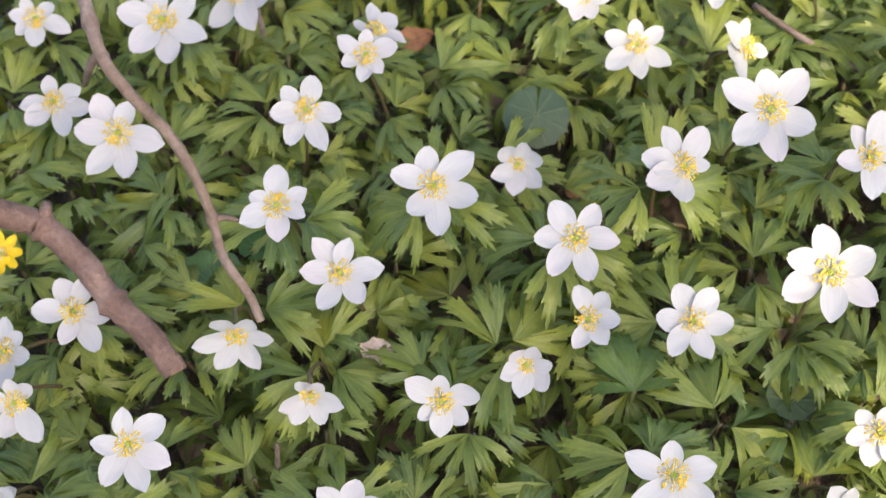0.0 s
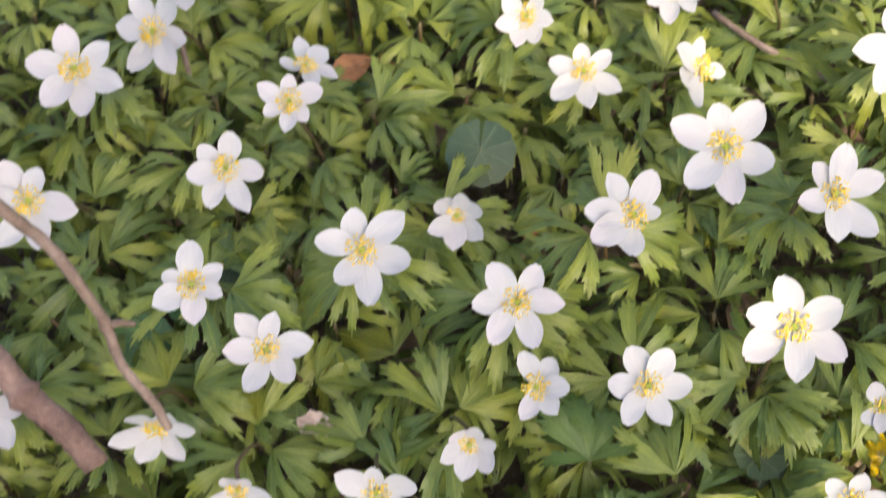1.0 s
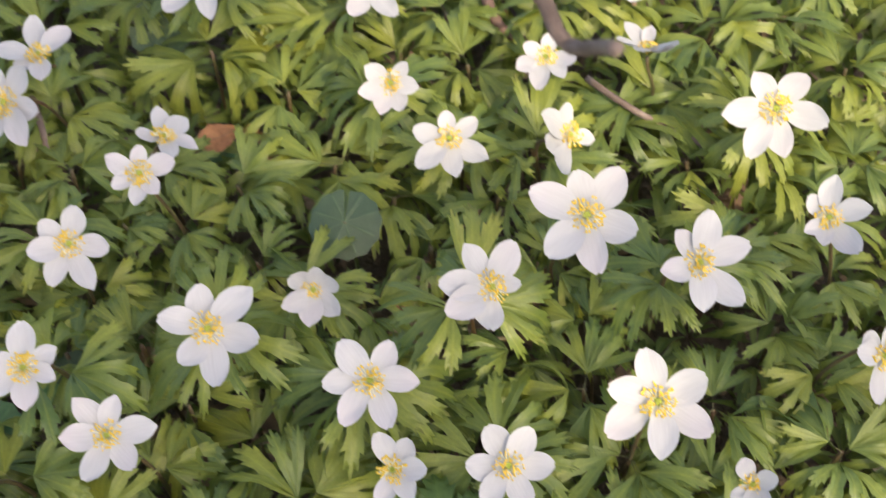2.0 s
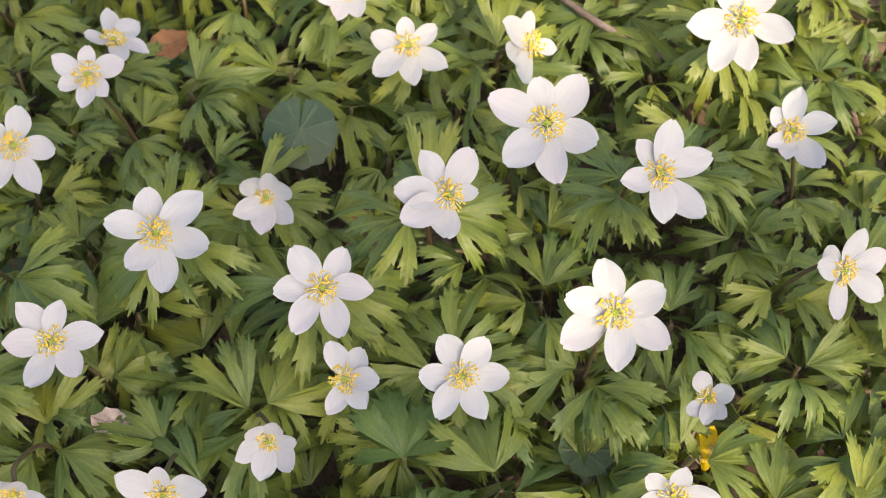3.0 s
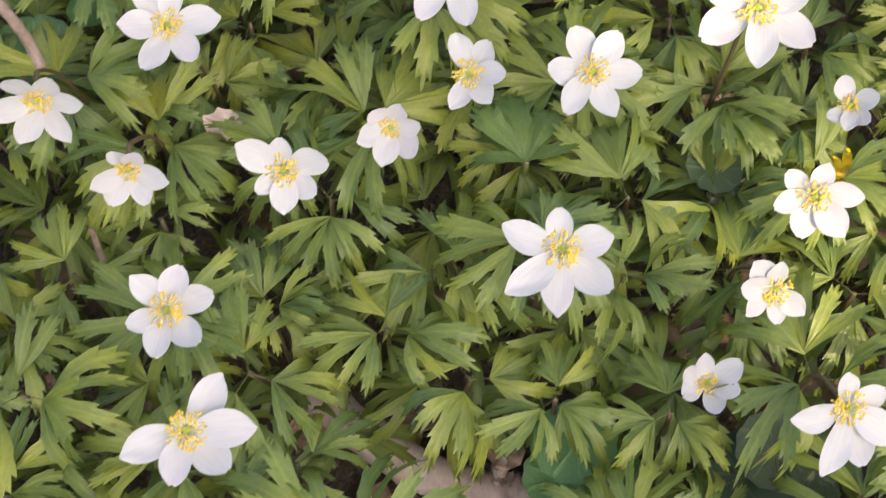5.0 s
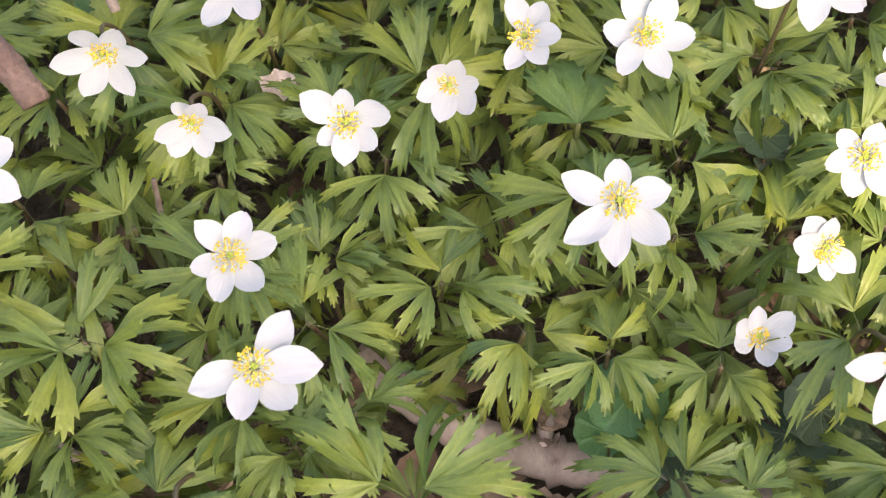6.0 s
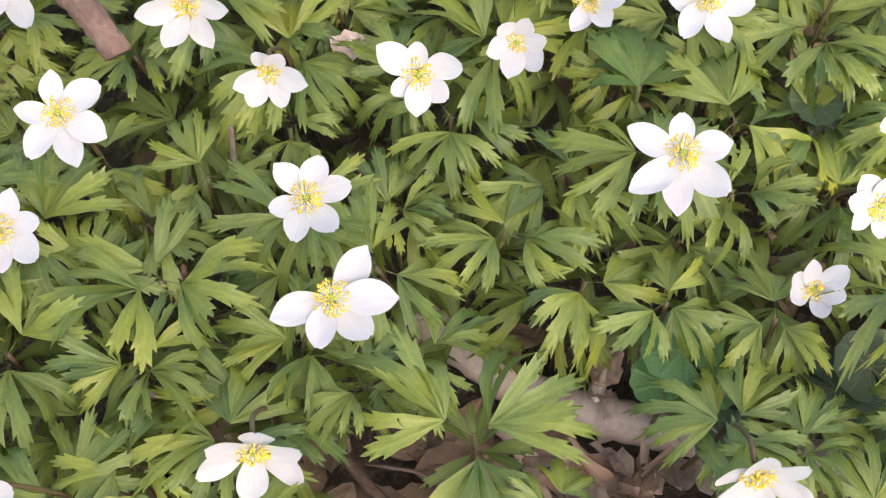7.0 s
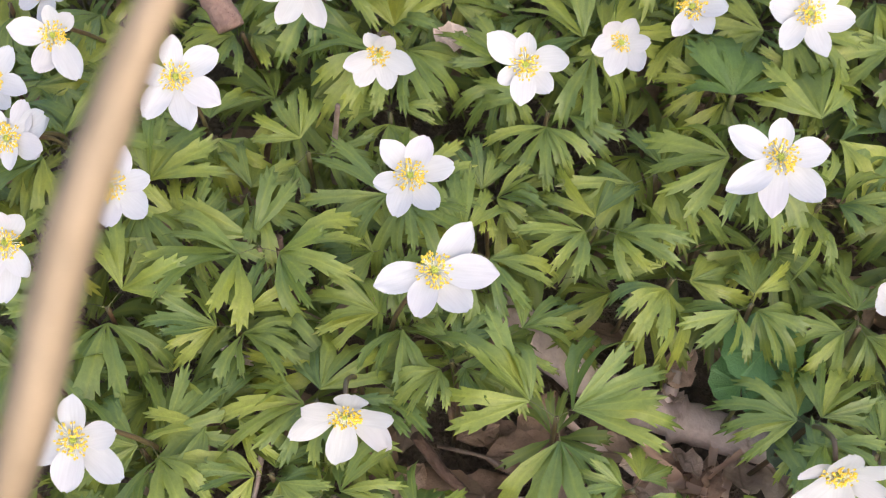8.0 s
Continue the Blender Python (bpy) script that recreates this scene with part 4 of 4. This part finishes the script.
def bark_shred(at, long, wide, turn, lean, curl):
    """A torn, curled strip of inner bark with a ragged end."""
    verts, faces, ribs = [], [], []
    n, m = 8, 3
    for i in range(n + 1):
        u = i / n
        for j in range(m + 1):
            v = j / m * 2 - 1
            w = wide * (1 - .35 * u) * (1 + .25 * math.sin(6 * u + turn * 3))
            ragged = .10 * math.sin(9 * v + turn * 5) * (u > .85)
            verts.append((long * (u + ragged), w * v, long * (lean * u - curl * u * u) + wide * (.7 * v * v + .3 * math.sin(5 * u + 2 * v + turn))))
            ribs.append(.4 * (j % 2))
    for i in range(n):
        for j in range(m):
            o = i * (m + 1) + j
            faces.append((o, o + m + 1, o + m + 2, o + 1))
    ob = new("bark_shred", mesh_of("bark_shred", verts, faces, [MAT_PALE], None, ribs))
    ob.matrix_world = Matrix.Translation(at) @ Matrix.Rotation(turn, 4, "Z")
    return tagged(ob, "torn pale pinkish brown strip of bark on litter", "bark", "torn bark strips")


for _ in range(22):
    x, y = rng.gauss(.056, .014), rng.gauss(-.1235, .008)
    bark_shred((x, y, ground_height(x, y) + rng.uniform(.004, .016)), rng.uniform(.010, .022), rng.uniform(.0014, .0038), rng.uniform(0, 6.28), rng.uniform(.0, .9), rng.uniform(.0, .7))


# ---- round leaves of other plants ----
def round_leaf_shape(rng):
    k, verts, faces, ribs, tips = 48, [Vector((0, 0, 0))], [], [1.0], [0.0]
    cup, wave = rng.uniform(-.12, .2), rng.uniform(0, 6)
    for f in (.3, .6, .85, 1.0):
        for i in range(k + 1):
            a = radians(5 + 350 * i / k) + math.pi
            r = f * (1 + (.03 * math.sin(i * 1.57) if f > .9 else 0)) * (1 + .12 * abs(math.cos((a - 0) / 2)))
            rib = max(0.0, 1 - abs(((i / k * 8) % 1) - .5) * 6) if f < 1 else 0
            verts.append(Vector((r * math.cos(a - math.pi) , r * math.sin(a - math.pi), cup * r * r + .04 * r * math.sin(3 * a + wave) + .015 * rib * r)))
            ribs.append(rib)
            tips.append(f * .7)
    faces += [(0, 1 + i, 2 + i) for i in range(k)]
    for j in range(3):
        o = 1 + j * (k + 1)
        faces += [(o + i, o + k + 1 + i, o + k + 2 + i, o + i + 1) for i in range(k)]
    return verts, faces, ribs, tips


def round_leaf(at, size, mat=MAT_ROUND, label="dark bluish green heart-shaped leaf on a thin stalk", turn=None, tilt=None):
    at = Vector(at)
    base = Vector((at.x + rng.uniform(-.01, .01), at.y + rng.uniform(0, .015), 0))
    base.z = ground_height(base.x, base.y) - .002
    v, f = tube([p - base for p in bent([base, base.lerp(at, .6) + Vector((.002, 0, 0)), at], 3)], [.0009] * 7, 5)
    ob = new("round_leaf_plant", mesh_of("stalk", v, f, [MAT_PETIOLE]))
    ob.location = base
    tagged(ob, label, "plant", "round leaves")
    v, f, r, t = round_leaf_shape(rng)
    tx, ty = tilt or (rng.uniform(-.1, .45), rng.uniform(-.25, .25))
    m = Matrix.Translation(at - base) @ Matrix.Rotation(tx, 4, "X") @ Matrix.Rotation(ty, 4, "Y") @ Matrix.Rotation(rng.uniform(0, 6.28) if turn is None else turn, 4, "Z")
    part("leaf_blade", mesh_of("leaf_blade", v, f, [mat], None, r, t), ob, m @ Matrix.Diagonal((size, size, size, 1)))
    return ob


GREEN_ROUND = "fresh green round leaf with scalloped edge"
round_leaf((0.0448, 0.1262, 0.100), 0.0136, turn=1.4, tilt=(.35, -.1))
round_leaf((0.0763, -0.1035, 0.074), 0.0122, MAT_ROUND_LIGHT, GREEN_ROUND)
round_leaf((0.0700, -0.1105, 0.064), 0.0100, MAT_ROUND_LIGHT, GREEN_ROUND)
round_leaf((0.0889, -0.1048, 0.050), 0.0088, MAT_ROUND_LIGHT, GREEN_ROUND)
round_leaf((0.0921, -0.1211, 0.040), 0.0100, MAT_ROUND, "dull bluish green round leaf near the soil")
round_leaf((0.1278, -0.1117, 0.055), 0.0146)
round_leaf((0.1421, -0.1203, 0.050), 0.0157)
round_leaf((0.1388, -0.1064, 0.060), 0.0117)
round_leaf((-0.0303, 0.2636, 0.085), 0.0159)
round_leaf((-0.1452, 0.2370, 0.075), 0.0196)
round_leaf((-0.1009, 0.0639, 0.075), 0.0136, MAT_ROUND_LIGHT, GREEN_ROUND)
round_leaf((-0.0818, 0.0805, 0.075), 0.0080, MAT_ROUND_LIGHT, GREEN_ROUND)
round_leaf((-0.1244, 0.0822, 0.055), 0.0130)
round_leaf((-0.0596, 0.0883, 0.080), 0.0060, MAT_ROUND_LIGHT, GREEN_ROUND)
round_leaf((-0.0647, 0.0824, 0.085), 0.0080)
round_leaf((0.1332, -0.0125, 0.080), 0.0090)
round_leaf((0.1388, -0.0174, 0.075), 0.0085)
round_leaf((-0.0090, 0.2024, 0.060), 0.0072, MAT_ROUND_LIGHT, GREEN_ROUND)


# ---- yellow celandines ----
def celandine(at, size, n):
    at = Vector(at)
    base = Vector((at.x, at.y + .008, 0))
    base.z = ground_height(base.x, base.y) - .002
    v, f = tube([p - base for p in bent([base, base.lerp(at, .6), at], 3)], [.0010] * 7, 5)
    ob = new("celandine", mesh_of("stem", v, f, [MAT_PETIOLE]))
    ob.location = base
    tagged(ob, "glossy yellow celandine flower half hidden by leaves", "flower")
    head = part("flower", rng.choice(PISTILS), ob, Matrix.Translation(at - base) @ facing(n) @ Matrix.Diagonal((size, size, size, 1)))
    for k in range(8):
        part("petal", rng.choice(SLIM_PETALS), head, Matrix.Rotation(k * math.pi / 4 + rng.uniform(-.1, .1), 4, "Z") @ Matrix.Rotation(-.35, 4, "Y"))
    part("stamen_ring", STAMENS[0], head, Matrix.Identity(4))


celandine((-0.1853, 0.0683, 0.100), 0.0105, (.1, -.5, .85))
celandine((0.1784, -0.0163, 0.074), 0.0095, (.2, -.4, .9))


# ---- pale drooping bud ----
def bud(at, size):
    at = Vector(at)
    v, f = tube([Vector((0, 0, .5)), (0, 0, .3), (0, 0, 0), (0, -.05, -.35), (0, -.08, -.6)], [.12, .30, .36, .28, .06], 9)
    base = Vector((at.x, at.y + .01, ground_height(at.x, at.y + .01) - .002))
    sv, sf = tube([p - base for p in bent([base, base.lerp(at, .7) + Vector((0, .004, .01)), at + Vector((0, 0, size * .5))], 4)], [.0009] * 9, 5)
    ob = new("flower_bud", mesh_of("stem", sv, sf, [MAT_STEM]))
    ob.location = base
    tagged(ob, "closed cream flower bud hanging under the leaves", "flower bud")
    part("bud", mesh_of("bud", v, f, [MAT_PETAL]), ob, Matrix.Translation(at - base) @ Matrix.Diagonal((size, size, size, 1)))


bud((0.0068, -0.0161, 0.070), 0.0058)

# ---- leaf plants that fill the carpet ----
rng = random.Random(77)
BARE = [((0.0527, -0.0957, 0.030), 0.0175), ((0.0506, -0.1325, 0.030), 0.0219), ((0.0736, -0.1363, 0.050), 0.0173), ((-0.0246, -0.1413, 0.050), 0.0169), ((0.0250, -0.0891, 0.050), 0.0119), ((-0.0020, 0.2000, 0.070), 0.0150), ((-0.0275, 0.0152, 0.080), 0.0114), ((0.0545, 0.1176, 0.060), 0.0139), ((0.0444, 0.1299, 0.080), 0.0183), ((0.0722, -0.1104, 0.060), 0.0145), ((0.1313, -0.1162, 0.060), 0.0173), ((-0.0856, -0.1451, 0.050), 0.0114), ((0.0339, -0.1107, 0.050), 0.0107), ((0.0638, -0.1193, 0.050), 0.0117)]


def open_ground(x, y, more=0.0):
    return any((x - p[0]) ** 2 + (y - p[1]) ** 2 < (r + more) ** 2 for p, r in BARE)


made = 0
for _ in range(9000):
    x, y = rng.uniform(-.25, .34), rng.uniform(-.215, .37)
    gap = .0255
    if open_ground(x, y, .013 if y < -.09 else .007) or any((x - a) ** 2 + (y - b) ** 2 < gap * gap for a, b in PLACED):
        continue
    leaf_plant((x, y, rng.uniform(.066, .098)), rng.uniform(.024, .034), rng)
    made += 1
    if made >= 410:
        break


def carpet(name, spots, size, label, high):
    """Leaves too many to count, one joined mesh: toothed blades in whorls."""
    shapes = [leaflet_shape(rng, False) for _ in range(10)]
    packs = [(np.array([tuple(q) for q in v]), f, r, t) for v, f, r, t in shapes]
    verts, faces, ribs, tips, o = [], [], [], [], 0
    for x, y in spots:
        z, turn, s = rng.uniform(*high), rng.uniform(0, 6.28), rng.uniform(*size)
        for k in range(9):
            if rng.random() < .12:
                continue
            v, f, r, t = rng.choice(packs)
            a = turn + (k // 3) * 2.094 + (k % 3 - 1) * .66 + rng.uniform(-.4, .4)
            m = Matrix.Rotation(a, 3, "Z") @ Matrix.Rotation(rng.uniform(-.55, .4), 3, "Y") @ Matrix.Rotation(rng.uniform(-.55, .55), 3, "X")
            verts.append(v @ np.array(m).T * s * rng.uniform(.65, 1.15) + (x + math.cos(a) * s * .08, y + math.sin(a) * s * .08, z))
            faces += [tuple(i + o for i in q) for q in f]
            ribs += r
            tips += t
            o += len(v)
    ob = new(name, mesh_of(name, np.concatenate(verts).tolist(), faces, [MAT_LEAF], None, ribs, tips))
    return tagged(ob, label, "plants", "", "stuff")


low = []
for _ in range(9000):
    x, y = rng.uniform(-.26, .35), rng.uniform(-.215, .38)
    if not open_ground(x, y, .015 if y < -.09 else .010) and not any((x - a) ** 2 + (y - b) ** 2 < .021 ** 2 for a, b in low):
        low.append((x, y))
    if len(low) >= 560:
        break
carpet("low_anemone_leaves", low, (.020, .028), "carpet of smaller green leaves below the flowers", (.042, .070))
far = []
for ring, gap, count in ((.62, .033, 1100), (1.5, .060, 700)):
    for _ in range(count * 3):
        a, d = rng.uniform(0, 6.283), .28 + ring * rng.random() ** .7
        x, y = d * math.cos(a) + .03, d * math.sin(a) + .06
        if -.24 < x < .33 and -.205 < y < .36 or (y < -.25 and abs(x) < .12 and y > -.6):
            continue
        if not any((x - p) ** 2 + (y - q) ** 2 < gap * gap for p, q in far):
            far.append((x, y))
carpet("surrounding_leaves", far, (.024, .032), "carpet of green anemone leaves round about", (.05, .085))

# ---- dry grass blade close to the camera's way ----
blade_line = bent([Vector((-.24, -.38, -.005)), Vector((-.17, -.34, .13)), (-0.0932, -0.2739, 0.2767), (-0.0677, -0.2636, 0.3318), (-0.0577, -0.2510, 0.3584), (-0.0513, -0.2422, 0.3715), (-0.0470, -0.2381, 0.3790), (-0.0390, -0.2316, 0.3923), (-0.0317, -0.2289, 0.4040)], 6)
verts, faces = [], []
side = Vector((.93, .25, .1))
for i, p in enumerate(blade_line):
    u = i / (len(blade_line) - 1)
    w = .0029 * (1 - u ** 5) + .0003
    verts += [p - side * w, p + Vector((0, -.0008, -.0012)), p + side * w, p + Vector((0, .0008, .0009))]
for i in range(len(blade_line) - 1):
    o = i * 4
    faces += [(o + k, o + (k + 1) % 4, o + 4 + (k + 1) % 4, o + 4 + k) for k in range(4)]
tagged(new("grass_blade", mesh_of("grass_blade", verts, faces, [MAT_STRAW])), "dry straw-coloured blade of last year's grass", "grass")


# ---- unseen tree, added out of the camera's sight to shade the plants ----
def shade_tree(foot, r, tall):
    rng = random.Random(3)
    foot = Vector(foot)
    pts = [Vector((0, 0, -.1)), (.01, 0, .5), (-.02, .02, 1.8), (.03, 0, 3.4), (0, .03, tall)]
    v, f = tube(bent(pts, 5), [r * (1.35 if i < 2 else 1.0 - .008 * i) for i in range(21)], 18, .05, rng)
    tree = new("tree", mesh_of("trunk", v, f, [MAT_GREYBARK]))
    tree.location = foot
    tagged(tree, "unseen bare grey-brown tree added to shade the plants", "tree")
    for k in range(14):
        h = 2.2 + k * .28
        a = k * 2.4
        d = Vector((math.cos(a), math.sin(a), .55))
        s = Vector((0, 0, h))
        e = s + d * rng.uniform(1.0, 1.7)
        line = bent([s, s.lerp(e, .5) + Vector((rng.uniform(-.1, .1), rng.uniform(-.1, .1), .05)), e], 4)
        v, f = tube(line, [.035 - .003 * i for i in range(len(line))], 7, .08, rng)
        limb = part("limb", mesh_of("limb", v, f, [MAT_GREYBARK]), tree, Matrix.Identity(4))
        for q in range(7):
            p = line[2 + q % 6]
            e2 = p + Vector((rng.uniform(-.5, .5), rng.uniform(-.5, .5), rng.uniform(.0, .5)))
            v, f = tube(bent([p, p.lerp(e2, .5) + Vector((.04, -.03, .02)), e2], 3), [.010, .009, .008, .007, .006, .005, .003], 5, .1, rng)
            part("twig", mesh_of("twig", v, f, [MAT_TWIG]), limb, Matrix.Identity(4))
    # two long low limbs, added so that their soft shadows cross the flowers
    for near, far_end, thick in (((.060, .108), (.190, .082), .030), ((.175, .024), (.260, .004), .024)):
        a, b = (Vector((x, y, .1)) + sun_way * 4.4 - foot for x, y in (near, far_end))
        d = b - a
        back = a.lerp(Vector((0, 0, a.z - .1)), .5)
        line = bent([Vector((0, 0, a.z - .15)), back, a, a + d * .5 + Vector((0, 0, .01)), b, b + d * .5], 5)
        v, f = tube(line, [thick - .0004 * i for i in range(len(line))], 9, .06, rng)
        part("limb", mesh_of("limb", v, f, [MAT_GREYBARK]), tree, Matrix.Identity(4))


# the trunk's shadow ends on a line through this spot, along the sun's way
edge = Vector((0.056, 0.100, 0))
flat = Vector((math.sin(SUN_AZ), math.cos(SUN_AZ), 0))
shade_tree(edge + flat * 3.2 + Vector((flat.y, -flat.x, 0)) * .242, .25, 6.5)
